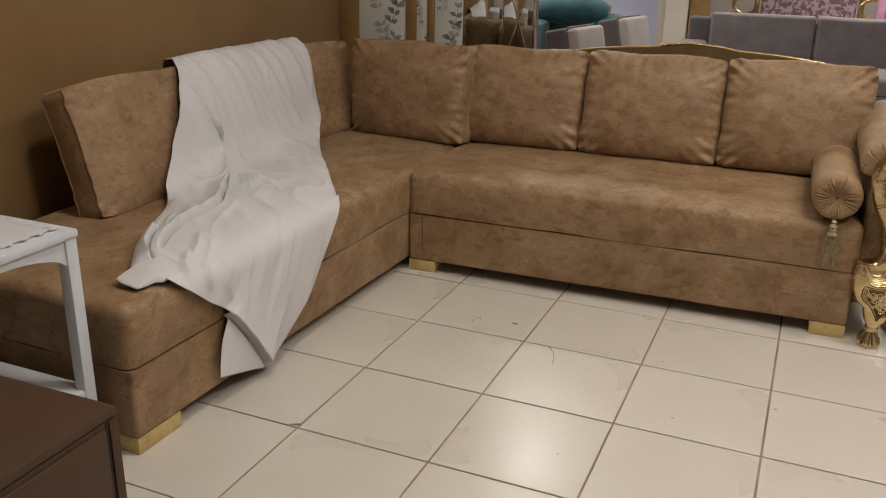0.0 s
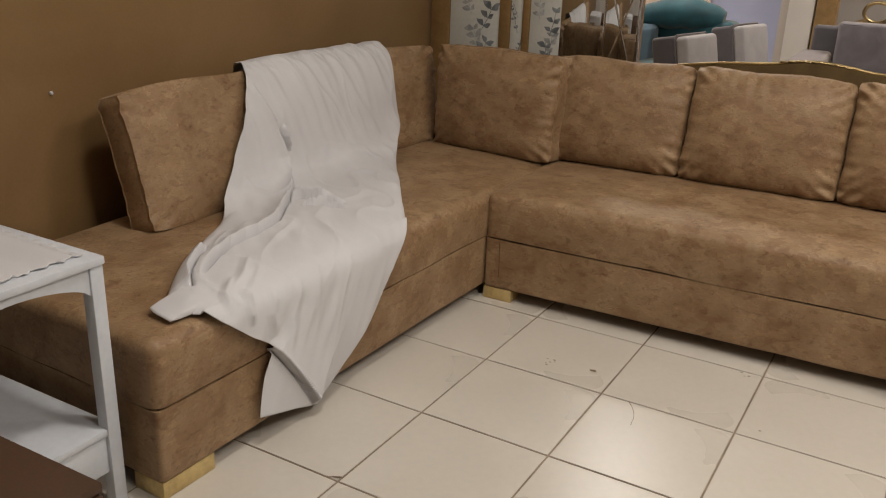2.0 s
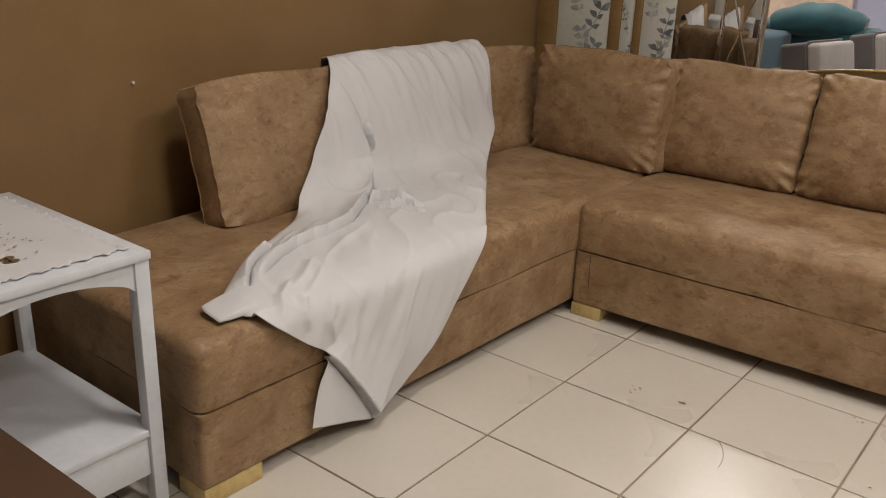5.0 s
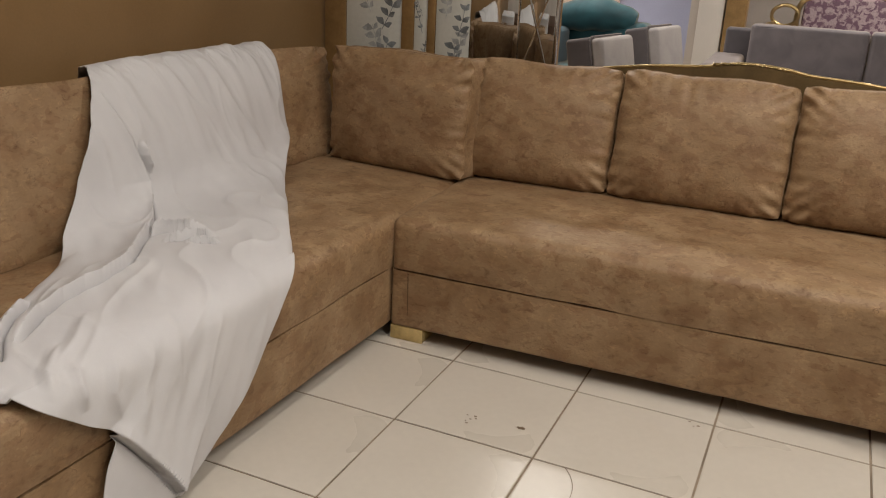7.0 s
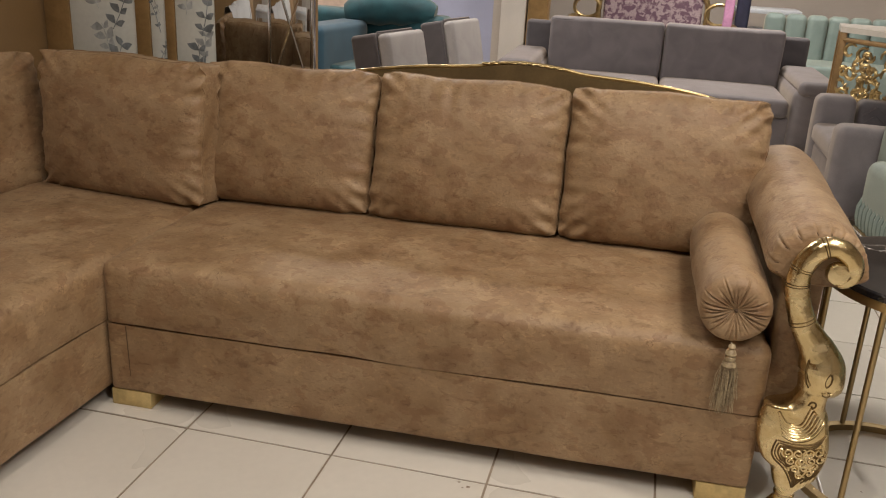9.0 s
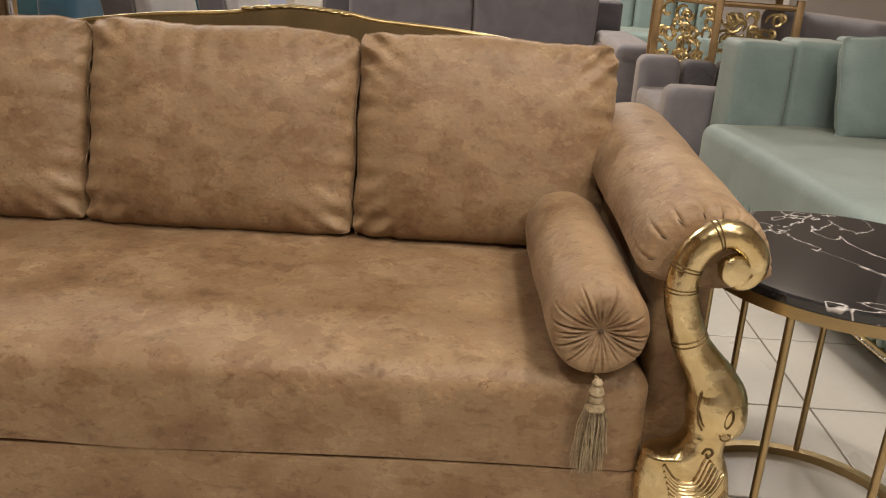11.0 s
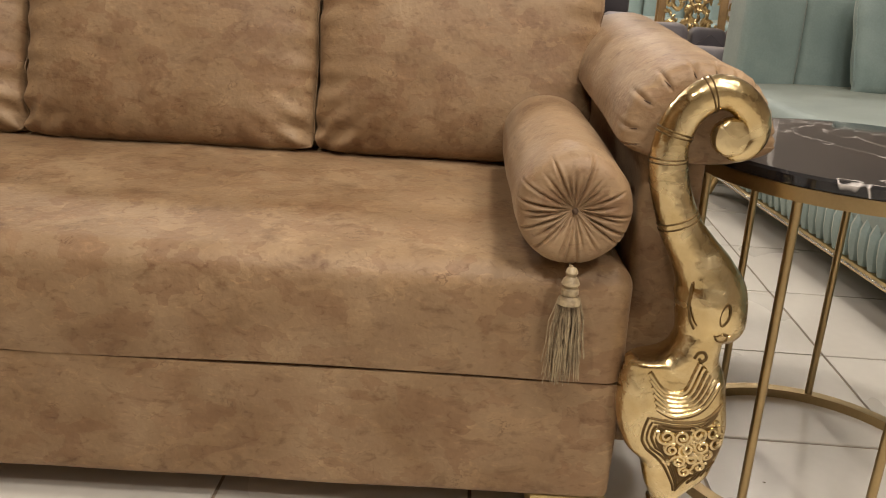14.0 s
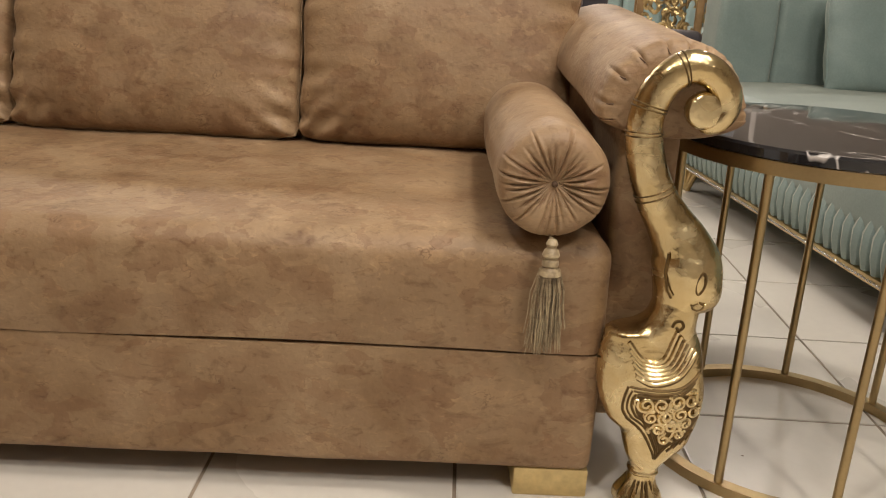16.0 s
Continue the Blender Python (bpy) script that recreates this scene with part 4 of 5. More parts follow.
# ---- white two-tier side table ----
def white_table():
    ob = thing("white_side_table", "white painted two tier side table with a flower printed cover", "side table", (-0.957, -1.570, 0), 0.3)
    Lx, Ly, H = 0.588, 0.430, 0.63
    w = 0.034
    for x in (0, Lx - w):
        for y in (0, Ly - w):
            part("leg", box(x, x + w, y, y + w, 0, H - 0.018, 0.003), WHITEP, ob)
    part("tabletop", box(-0.004, Lx + 0.004, -0.004, Ly + 0.004, H - 0.020, H, 0.004), WHITEP, ob)
    for x in (0.006, Lx - w + 0.012):
        # side rails with an arched lower edge
        b = bmesh.new()
        top, bot = [], []
        for k in range(25):
            f = k / 24
            y = w + (Ly - 2 * w) * f
            z = H - 0.085 + 0.045 * math.sin(math.pi * f) ** 0.6
            for lst, zz in ((top, H - 0.02), (bot, z)):
                lst.append((b.verts.new((x, y, zz)), b.verts.new((x + 0.016, y, zz))))
        for k in range(24):
            for m in (0, 1):
                b.faces.new((top[k][m], top[k + 1][m], bot[k + 1][m], bot[k][m]))
            b.faces.new((bot[k][0], bot[k + 1][0], bot[k + 1][1], bot[k][1]))
            b.faces.new((top[k][0], top[k + 1][0], top[k + 1][1], top[k][1]))
        b.faces.new((top[0][0], top[0][1], bot[0][1], bot[0][0])), b.faces.new((top[24][0], top[24][1], bot[24][1], bot[24][0]))
        part("arched_rail", b, WHITEP, ob)
    for y in (0.008, Ly - 0.024):
        part("rail", box(w, Lx - w, y, y + 0.016, H - 0.075, H - 0.02, 0.002), WHITEP, ob)
    part("shelf", box(0.004, Lx - 0.004, 0.006, Ly - 0.006, 0.195, 0.213, 0.003), WHITEP, ob)
    for y in (0.010, Ly - 0.026):
        part("shelf_rail", box(w, Lx - w, y, y + 0.016, 0.098, 0.195, 0.002), WHITEP, ob)
    for x in (0.010, Lx - 0.026):
        part("shelf_rail", box(x, x + 0.016, w, Ly - w, 0.098, 0.195, 0.002), WHITEP, ob)
    # thin printed cover with a ruffled hem
    b = bmesh.new()
    nx, ny, g = 60, 40, []
    for j in range(ny + 1):
        row = []
        for i in range(nx + 1):
            x, y = 0.03 + (Lx - 0.06) * i / nx, 0.03 + (Ly - 0.06) * j / ny
            e = min(i, nx - i, j, ny - j)
            z = H + 0.0025 + (0.006 * abs(math.sin(i * 1.1 + j * 1.7)) if e == 0 else 0.0012 * noise.noise(Vector((x * 20, y * 20, 0))))
            row.append(b.verts.new((x + (0.006 * math.sin(j * 1.3) if e == 0 else 0), y + (0.006 * math.sin(i * 1.2) if e == 0 else 0), z)))
        g.append(row)
    for j in range(ny):
        for i in range(nx):
            b.faces.new((g[j][i], g[j][i + 1], g[j + 1][i + 1], g[j + 1][i]))
    cv = solo("table_cover", b, SHEET, "thin white table cover printed with a brown butterfly and roses", "table cover", (-0.957, -1.570, 0), 0.3)
    sol = cv.modifiers.new("thickness", "SOLIDIFY")
    sol.thickness = 0.0015
    # butterfly print
    bf = bmesh.new()
    for sx in (-1, 1):
        for ang, r in ((0.6, 0.020), (-0.5, 0.015)):
            pts = []
            for k in range(14):
                a = 2 * math.pi * k / 14
                px, py = r * (0.62 + 0.55 * math.cos(a)), r * 0.52 * math.sin(a)
                pts.append(bf.verts.new((0.455 + sx * (px * math.cos(ang) - py * math.sin(ang)), 0.205 + px * math.sin(ang) + py * math.cos(ang), H + 0.0046)))
            bf.faces.new(pts)
    part("butterfly_print", bf, BUTTER, cv, "brown printed butterfly")
    rs = bmesh.new()
    rnd = random.Random(7)
    for k in range(90):
        cx, cy, r = rnd.gauss(0.30, 0.07), rnd.gauss(0.215, 0.05), rnd.uniform(0.002, 0.007)
        a0 = rnd.uniform(0, 6.3)
        rs.faces.new([rs.verts.new((cx + r * (1 if m % 2 else 0.55) * math.cos(a0 + m * 1.047), cy + 0.8 * r * (1 if m % 2 else 0.55) * math.sin(a0 + m * 1.047), H + 0.0046)) for m in range(6)])
    part("rose_print", rs, PINKP, cv, "faded rose print")["kind"] = "stuff"


white_table()


# ---- dark brown cabinet ----
def cabinet():
    ob = thing("low_cabinet", "low dark brown laminate cabinet with a black edge groove", "cabinet", (-0.33, -1.57, 0), 1.0)
    W, D, H = 0.461, 0.95, 0.50
    part("body", box(0.0, W - 0.002, -D, -0.004, 0.02, H - 0.020, 0.002), DESKM, ob)
    part("top", box(-0.012, W, -D - 0.004, 0.0, H - 0.0175, H, 0.003), DESKM, ob)
    part("groove", box(W - 0.003, W - 0.0005, -0.030, -0.024, 0.03, H - 0.022), DESKDARK, ob)
    part("corner_post", box(W - 0.002, W + 0.003, -0.024, -0.004, 0.02, H - 0.020, 0.001), DESKM, ob)
    part("drawer_front", box(W - 0.002, W + 0.004, -0.49, -0.034, 0.05, H - 0.030, 0.002), DESKM, ob)
    part("drawer_front", box(W - 0.002, W + 0.004, -D + 0.01, -0.496, 0.05, H - 0.030, 0.002), DESKM, ob)
    part("plinth", box(0.02, W - 0.02, -D + 0.02, -0.02, 0.0, 0.021), DESKDARK, ob)
    part("upstand", box(-0.030, -0.013, -D, 0.004, 0.0, H + 0.012, 0.002), DESKM, ob)


cabinet()


# ---- partition of leaf-printed glass and mirrors ----
def leaf_spray(bm, x, z, length, lean, n, size, rnd, y):
    """A stem with paired leaves, flat on the door."""
    for k in range(n):
        f = (k + 0.5) / n
        px, pz = x + length * f * math.sin(lean), z + length * f * math.cos(lean)
        for s in (-1, 1):
            a = lean + s * rnd.uniform(0.6, 1.2)
            L = size * rnd.uniform(0.7, 1.15)
            pts = []
            for m in range(10):
                t = m / 9 if m < 5 else (9 - m) / 5
                wd = (0.24 if m < 5 else -0.24) * L * math.sin(math.pi * min(1.0, t)) ** 0.8
                pts.append(bm.verts.new((px + L * t * math.sin(a) + wd * math.cos(a), y, pz + L * t * math.cos(a) - wd * math.sin(a))))
            try:
                bm.faces.new(pts)
            except ValueError:
                pass
    tube([(x, y, z), (x + length * 0.5 * math.sin(lean) + 0.004, y, z + length * 0.5 * math.cos(lean)), (x + length * math.sin(lean), y, z + length * math.cos(lean))], 0.0015, 5, bm)


def partition():
    yf = 1.50
    ob = thing("mirror_partition", "showroom partition with leaf printed glass, gold strips and mirrors", "partition", (0, 0, 0))
    part("carcass", box(-1.15, -0.09, yf + 0.022, yf + 0.05, 0.0, 2.2, 0.004), WOODG, ob)
    part("side_post", box(-1.15, -1.045, yf - 0.006, yf + 0.0215, 0.0, 2.2, 0.004), WOODG, ob)
    rnd = random.Random(3)
    for x0, x1 in ((-1.043, -0.775), (-0.715, -0.655), (-0.615, -0.463)):
        pane = part("glass_panel", box(x0, x1, yf, yf + 0.02, 0.05, 2.18, 0.002), FLORALG, ob, "pale glass panel printed with slate leaves")
        bm, bp = bmesh.new(), bmesh.new()
        for k in range(9):
            z = 0.55 + 0.16 * k
            xm = x0 + (x1 - x0) * rnd.uniform(0.35, 0.7)
            wide = min(0.065, (x1 - x0) * 0.36)
            leaf_spray(bm, xm, z, 0.13, rnd.uniform(-0.5, 0.5), 3, wide, rnd, yf - 0.0008)
            leaf_spray(bp, x0 + (x1 - x0) * rnd.uniform(0.2, 0.8), z + 0.07, 0.11, rnd.uniform(-0.6, 0.6), 3, wide * 0.9, rnd, yf - 0.0005)
        part("leaf_print", bm, LEAF, pane, "slate leaf print", smooth=False)["kind"] = "stuff"
        part("pale_leaf_print", bp, LEAFP, pane, "pale leaf print", smooth=False)["kind"] = "stuff"
    for x0, x1 in ((-0.773, -0.717), (-0.653, -0.617)):
        part("gold_strip", box(x0, x1, yf - 0.006, yf + 0.02, 0.03, 2.19, 0.003), WOODG, ob)
    part("mirror_door", box(-0.461, -0.256, yf, yf + 0.02, 0.05, 2.18, 0.002), MIRROR, ob, "mirrored door")
    door = part("mirror_door", box(-0.250, -0.100, yf, yf + 0.02, 0.05, 2.18, 0.002), MIRROR, ob, "mirrored door with crossed chrome strips")
    for k in range(4):
        z = 0.30 + 0.42 * k
        for a, b in (((-0.245, z), (-0.105, z + 0.42)), ((-0.105, z), (-0.245, z + 0.42))):
            part("cross_strip", tube([(a[0], yf - 0.001, a[1]), (b[0], yf - 0.001, b[1])], 0.004, 6), CHROME, door)
    part("door_edge", box(-0.2555, -0.2505, yf - 0.004, yf + 0.02, 0.05, 2.18), CHROME, ob)
    part("end_strip", box(-0.098, -0.088, yf - 0.004, yf + 0.0215, 0.0, 2.2, 0.002), CHROME, ob)
    part("cornice", box(-1.15, -0.088, yf - 0.03, yf + 0.08, 2.201, 2.26, 0.006), WOODG, ob)
    part("base_rail", box(-1.15, -0.09, yf + 0.002, yf + 0.021, 0.0, 0.048, 0.002), WOODG, ob)


partition()


# ---- headboard behind the long section ----
def headboard():
    ob = thing("headboard", "bronze wooden headboard with a gilded curved crest behind the sofa", "headboard", (0, 1.40, 0), 0.8)
    crest = smooth_path([(-0.10, 0.755), (0.04, 0.797), (0.28, 0.836), (0.50, 0.856), (0.56, 0.868), (0.66, 0.878), (0.78, 0.870), (0.86, 0.857), (1.05, 0.845), (1.24, 0.820), (1.42, 0.77)], 6)
    bm = bmesh.new()
    cols = [[bm.verts.new((x, y, z)) for y, z in ((0, 0.0), (0, zt - 0.004), (0.035, zt - 0.004), (0.035, 0.0))] for x, zt in crest]
    for a, b in zip(cols, cols[1:]):
        for k in range(4):
            bm.faces.new((a[k], a[(k + 1) % 4], b[(k + 1) % 4], b[k]))
    bm.faces.new(cols[0]), bm.faces.new(cols[-1][::-1])
    part("board", bm, HEADB, ob)
    part("crest_rail", tube([(x, 0.012, z) for x, z in crest], 0.0065, 10), GILT, ob, "gilded crest moulding")
    for k in range(9):
        f = k / 8
        x, z = 0.54 + 0.24 * f, 0.869 + 0.009 * math.sin(math.pi * f)
        b = bmesh.new()
        bmesh.ops.create_uvsphere(b, u_segments=10, v_segments=6, radius=0.010)
        bmesh.ops.scale(b, verts=b.verts, vec=(1.5, 1.0, 0.55))
        bmesh.ops.translate(b, verts=b.verts, vec=(x, 0.006, z))
        part("crest_leaf", b, GILT, ob)


headboard()


# ---- mint channelled sofa ----
def mint_sofa():
    ob = thing("mint_sofa", "mint velvet sofa with channelled back and pleated skirt on gold legs", "sofa", (2.03, 2.72, 0), -90 + 6.8)
    # own frame: x along the front away from the far arm, y to the back, front at y = 0
    Lm = 2.3
    part("seat", soft_box(0.02, Lm, 0.0, 0.80, 0.20, 0.428, 0.05, 0.06, crown=0.02, wob=0.004, seed=2), MINT, ob, "smooth mint velvet seat")
    part("base", box(0.03, Lm, 0.025, 0.80, 0.12, 0.22, 0.01), MINT, ob)
    for k in range(46):
        x = 0.05 + 0.045 * k
        b = bmesh.new()
        tube([(x, 0.018, 0.125), (x + 0.004, 0.012, 0.17), (x + 0.006, 0.010, 0.215), (x + 0.004, 0.018, 0.262)], [0.016, 0.023, 0.024, 0.014], 8, b)
        part("skirt_channel", b, MINT, ob)
    part("trim_rail", box(0.03, Lm, 0.0, 0.03, 0.100, 0.122, 0.004), GILT, ob)
    beads = bmesh.new()
    for k in range(150):
        b = bmesh.new()
        bmesh.ops.create_icosphere(b, subdivisions=1, radius=0.0048)
        bmesh.ops.translate(b, verts=b.verts, vec=(0.035 + 0.0135 * k, -0.002, 0.111))
        merge(beads, b)
    part("bead_trim", beads, CHROME, ob, "row of small silver beads")
    # channelled end: two visible tall panels facing the seat, then further ones round the back
    for k in range(4):
        y0 = 0.095 + 0.235 * k
        part("arm_channel", soft_box(-0.13, 0.05, y0, y0 + 0.2345, 0.20, 0.748 + 0.012 * min(k, 2), 0.028, 0.025, wob=0.005, seed=k), MINT, ob)
    part("arm_shell", soft_box(-0.125, 0.02, 0.10, 0.86, 0.12, 0.30, 0.02, 0.08), MINT, ob)
    for k in range(9):
        x0 = 0.06 + 0.25 * k
        part("back_channel", soft_box(x0, x0 + 0.245, 0.76, 0.90, 0.20, 0.80, 0.045, 0.06, wob=0.003, seed=k), MINT, ob)
    for x in (0.02, Lm - 0.12):
        for y in (0.06, 0.70):
            for d in (-0.045, -0.015, 0.015):
                part("leg", tube([(x + 0.10 + d * 2, y, 0.12), (x + 0.05 + d * 0.3, y - 0.01, 0.0)], 0.010, 8), GILT, ob, "gold hairpin leg")
    for loc, rz, mt, lab in (((2.67, 2.56, 0.425), 12, MINT, "mint velvet scatter cushion propped on the mint sofa"),
                             ((3.0, 2.42, 0.425), -14, MINT, "mint velvet ribbed cushion propped on the mint sofa")):
        c = new("scatter_cushion")
        c.matrix_world = pose(*loc, -12, 0, rz)
        tagged(c, lab, "cushion", "scatter cushions on the mint sofa")
        bm, loops = pillow(0.36, 0.38, 0.13, int(loc[0] * 10), 0.01, 18)
        part("cover", bm, mt, c)
        part("piping", tube(loops[0] + [loops[0][0]], 0.004, 6, cap=False), mt, c)
        if rz < 0:
            for k in range(6):
                part("gold_band", tube([(-0.17, -0.055, 0.06 + 0.05 * k), (-0.1, -0.07, 0.06 + 0.05 * k), (0.1, -0.07, 0.06 + 0.05 * k), (0.17, -0.055, 0.06 + 0.05 * k)], 0.003, 6), GILT, c)


mint_sofa()


# ---- grey armchairs near the mint sofa ----
def grey_armchair(x, y, rz, label, tall=0.66):
    ob = thing("armchair", label, "armchair", (x, y, 0), rz, group="grey velvet armchairs")
    part("base", soft_box(-0.36, 0.36, -0.34, 0.34, 0.10, 0.34, 0.02, 0.08), GREYF, ob)
    part("seat", soft_box(-0.25, 0.25, -0.36, 0.24, 0.34, 0.46, 0.04, 0.06, crown=0.015, wob=0.003), GREYF, ob)
    for s in (-1, 1):
        part("armrest", soft_box(s * 0.31 - 0.07, s * 0.31 + 0.07, -0.38, 0.34, 0.12, 0.60, 0.05, 0.06, wob=0.003), GREYF, ob)
    part("backrest", soft_box(-0.36, 0.36, 0.22, 0.40, 0.12, tall, 0.05, 0.06, wob=0.003), GREYF, ob)
    for k in range(5):
        part("back_channel", soft_box(-0.34 + 0.136 * k, -0.34 + 0.136 * k + 0.132, 0.16, 0.26, 0.40, tall - 0.005, 0.035, 0.05), GREYD, ob)
    for px in (-0.3, 0.3):
        for py in (-0.28, 0.3):
            part("leg", lathe([(0.014, 0), (0.022, 0.10)], 10, px, py), GILT, ob)
    return ob


def wide_armchair():
    """Deep grey seat, block arms and a row of dark quilted back rolls."""
    ob = thing("armchair", "wide grey velvet armchair with block arms and dark quilted back", "armchair", (1.93, 2.87, 0), 0, group="grey velvet armchairs")
    part("base", soft_box(0.02, 0.70, 0.03, 0.76, 0.08, 0.33, 0.02, 0.08), GREYF, ob)
    part("seat", soft_box(0.0, 0.70, 0.10, 0.66, 0.33, 0.43, 0.03, 0.05, crown=0.012, wob=0.003), GREYF, ob)
    part("armrest", soft_box(0.0, 0.20, 0.63, 0.79, 0.09, 0.575, 0.045, 0.04, wob=0.004, seed=2), GREYF, ob)
    part("armrest", soft_box(0.0, 0.62, 0.0, 0.16, 0.09, 0.525, 0.045, 0.04, wob=0.004, seed=5), GREYF, ob)
    for k, (x0, x1) in enumerate(((0.205, 0.37), (0.375, 0.48), (0.485, 0.60))):
        part("back_roll", soft_box(x0, x1, 0.62, 0.76, 0.36, 0.565, 0.04, 0.03, wob=0.004, seed=k), GREYD, ob)
        for m in range(3):
            z = 0.40 + 0.045 * m
            part("quilt_line", tube([(x0 + 0.02, 0.619, z), ((x0 + x1) / 2, 0.617, z + 0.05), (x1 - 0.02, 0.619, z)], 0.0025, 5), GREYD, ob)
    for px in (0.06, 0.62):
        for py in (0.07, 0.70):
            part("leg", lathe([(0.014, 0), (0.022, 0.095)], 10, px, py), GILT, ob)


wide_armchair()
grey_armchair(3.15, 3.95, 120, "grey velvet armchair with a slanted padded back", 0.80)


# ---- grey two-seat sofa ----
def grey_sofa():
    ob = thing("grey_sofa", "grey velvet two seat sofa with box cushions and padded arms", "sofa", (1.12, 5.05, 0), 1.0)
    part("base", soft_box(-1.0, 1.0, -0.62, 0.2, 0.06, 0.28, 0.02, 0.1), GREYF, ob)
    for s in (-1, 1):
        part("seat_cushion", soft_box(min(0.004, s * 0.80) if s < 0 else 0.004, -0.004 if s < 0 else 0.80, -0.66, 0.04, 0.28, 0.40, 0.04, 0.08, crown=0.015), GREYF, ob)
        part("back_cushion", soft_box(-0.81 if s < 0 else 0.003, -0.003 if s < 0 else 0.81, 0.02, 0.18, 0.36, 0.765, 0.03, 0.08, wob=0.004, seed=s), GREYF, ob)
        part("back_piping", tube([(s * 0.02, 0.03, 0.745), (s * 0.78, 0.03, 0.747)], 0.006, 6), GREYD, ob)
        part("armrest", soft_box(s * 0.92 - 0.11, s * 0.92 + 0.11, -0.68, 0.2, 0.08, 0.48, 0.06, 0.08, wob=0.003), GREYF, ob)
        part("arm_pad", soft_box(s * 0.95 - 0.12, s * 0.95 + 0.12, -0.70, 0.2, 0.43, 0.53, 0.045, 0.08), GREYF, ob)
    part("back_frame", soft_box(-1.0, 1.0, 0.17, 0.26, 0.08, 0.72, 0.03, 0.1), GREYD, ob)
    for x in (-0.92, 0.92):
        for y in (-0.58, 0.16):
            part("leg", lathe([(0.015, 0), (0.024, 0.065)], 10, x, y), GILT, ob)


grey_sofa()


# ---- gilded settee with plum brocade ----
def settee():
    ob = thing("carved_settee", "gilded carved settee upholstered in plum brocade", "settee", (1.0, 6.75, 0), 0)
    part("seat", soft_box(-0.62, 0.62, -0.45, 0.1, 0.30, 0.46, 0.04, 0.1), PLUM, ob)
    part("backrest", soft_box(-0.43, 0.43, 0.05, 0.13, 0.46, 0.93, 0.03, 0.1), PLUM, ob)
    top = smooth_path([(-0.47, 0.60), (-0.45, 0.86), (-0.24, 0.94), (0.0, 1.0), (0.24, 0.94), (0.45, 0.86), (0.47, 0.60)], 6)
    part("back_frame", tube([(x, 0.06, z) for x, z in top], 0.024, 8), GILT, ob)
    for s in (-1, 1):
        loop = [(s * (0.575 + 0.115 * math.cos(a)), 0.05, 0.74 + 0.09 * math.sin(a)) for a in [2 * math.pi * k / 20 for k in range(21)]]
        part("scroll", tube(loop, 0.017, 8, cap=False), GILT, ob)
        part("armrest", tube([(s * 0.66, 0.05, 0.66), (s * 0.70, -0.15, 0.66), (s * 0.68, -0.40, 0.62), (s * 0.64, -0.43, 0.46)], 0.022, 8), GILT, ob)
        for y in (-0.42, 0.08):
            part("leg", tube([(s * 0.57, y, 0.34), (s * 0.61, y, 0.18), (s * 0.57, y, 0.0)], [0.03, 0.022, 0.016], 8), GILT, ob)


settee()


# ---- teal sofa, grey dining chairs ----
def teal_sofa():
    ob = thing("teal_sofa", "teal velvet sofa with a high blue end", "sofa", (-1.05, 4.55, 0), -8)
    part("base", soft_box(-0.75, 0.55, -0.30, 0.50, 0.08, 0.40, 0.04, 0.1), TEAL, ob)
    part("end_panel", soft_box(-0.22, 0.02, -0.42, 0.30, 0.08, 0.66, 0.05, 0.08), TEALD, ob, "blue teal velvet end")
    part("backrest", soft_box(-0.9, 0.6, 0.34, 0.56, 0.08, 0.72, 0.06, 0.1), TEAL, ob)
    for x in (-0.7, 0.5):
        for y in (-0.25, 0.45):
            part("leg", lathe([(0.014, 0), (0.02, 0.085)], 8, x, y), GILT, ob)
    b = bmesh.new()
    pts, rad = [], []
    for k in range(25):
        f = k / 24
        pts.append((-1.17 + 0.66 * f, 4.86 + 0.05 * f, 0.70 + 0.045 * math.sin(math.pi * f) + 0.02 * f))
        rad.append(0.125 * max(0.25, math.sin(math.pi * min(1, max(0.0, 0.06 + 0.88 * f))) ** 0.35) * (1 + 0.05 * math.sin(22 * f)))
    tube(pts, rad, 20, b)
    solo("bolster_roll", b, TEAL, "rolled teal velvet bolster on the teal sofa back", "bolster")


teal_sofa()


def dining_chair(x, y, rz, label):
    ob = thing("dining_chair", label, "chair", (x, y, 0), rz, group="grey dining chairs")
    part("seat", soft_box(-0.22, 0.22, -0.24, 0.20, 0.36, 0.45, 0.035, 0.06, crown=0.01), GREYF, ob)
    pad, shell = soft_box(-0.20, 0.20, 0.12, 0.20, 0.40, 0.755, 0.028, 0.05, wob=0.003), soft_box(-0.205, 0.205, 0.195, 0.36, 0.36, 0.765, 0.022, 0.06)
    rim = tube([(-0.203, 0.195, 0.42), (-0.203, 0.195, 0.74), (-0.18, 0.195, 0.766), (0.18, 0.195, 0.766), (0.203, 0.195, 0.74), (0.203, 0.195, 0.42)], 0.006, 6)
    for b in (pad, shell, rim):
        bmesh.ops.rotate(b, verts=b.verts, cent=(0, 0.2, 0.42), matrix=Matrix.Rotation(radians(-12), 3, "X"))
    # Paler pad and darker shell paint in the backrest's lit front and shaded side.
    back = part("backrest", pad, GREYL, ob, "pale grey padded back")
    part("back_shell", shell, GREYD, back)
    part("piping", rim, GREYD, back)
    for px in (-0.18, 0.18):
        for py in (-0.2, 0.2):
            part("leg", tube([(px, py, 0.37), (px * 1.1, py * 1.1, 0.0)], [0.018, 0.011], 8), GILT, ob)
    return ob


dining_chair(-0.07, 3.22, 76, "grey velvet dining chair standing by the teal sofa")
dining_chair(0.04, 4.24, 76, "grey velvet dining chair set behind another one")

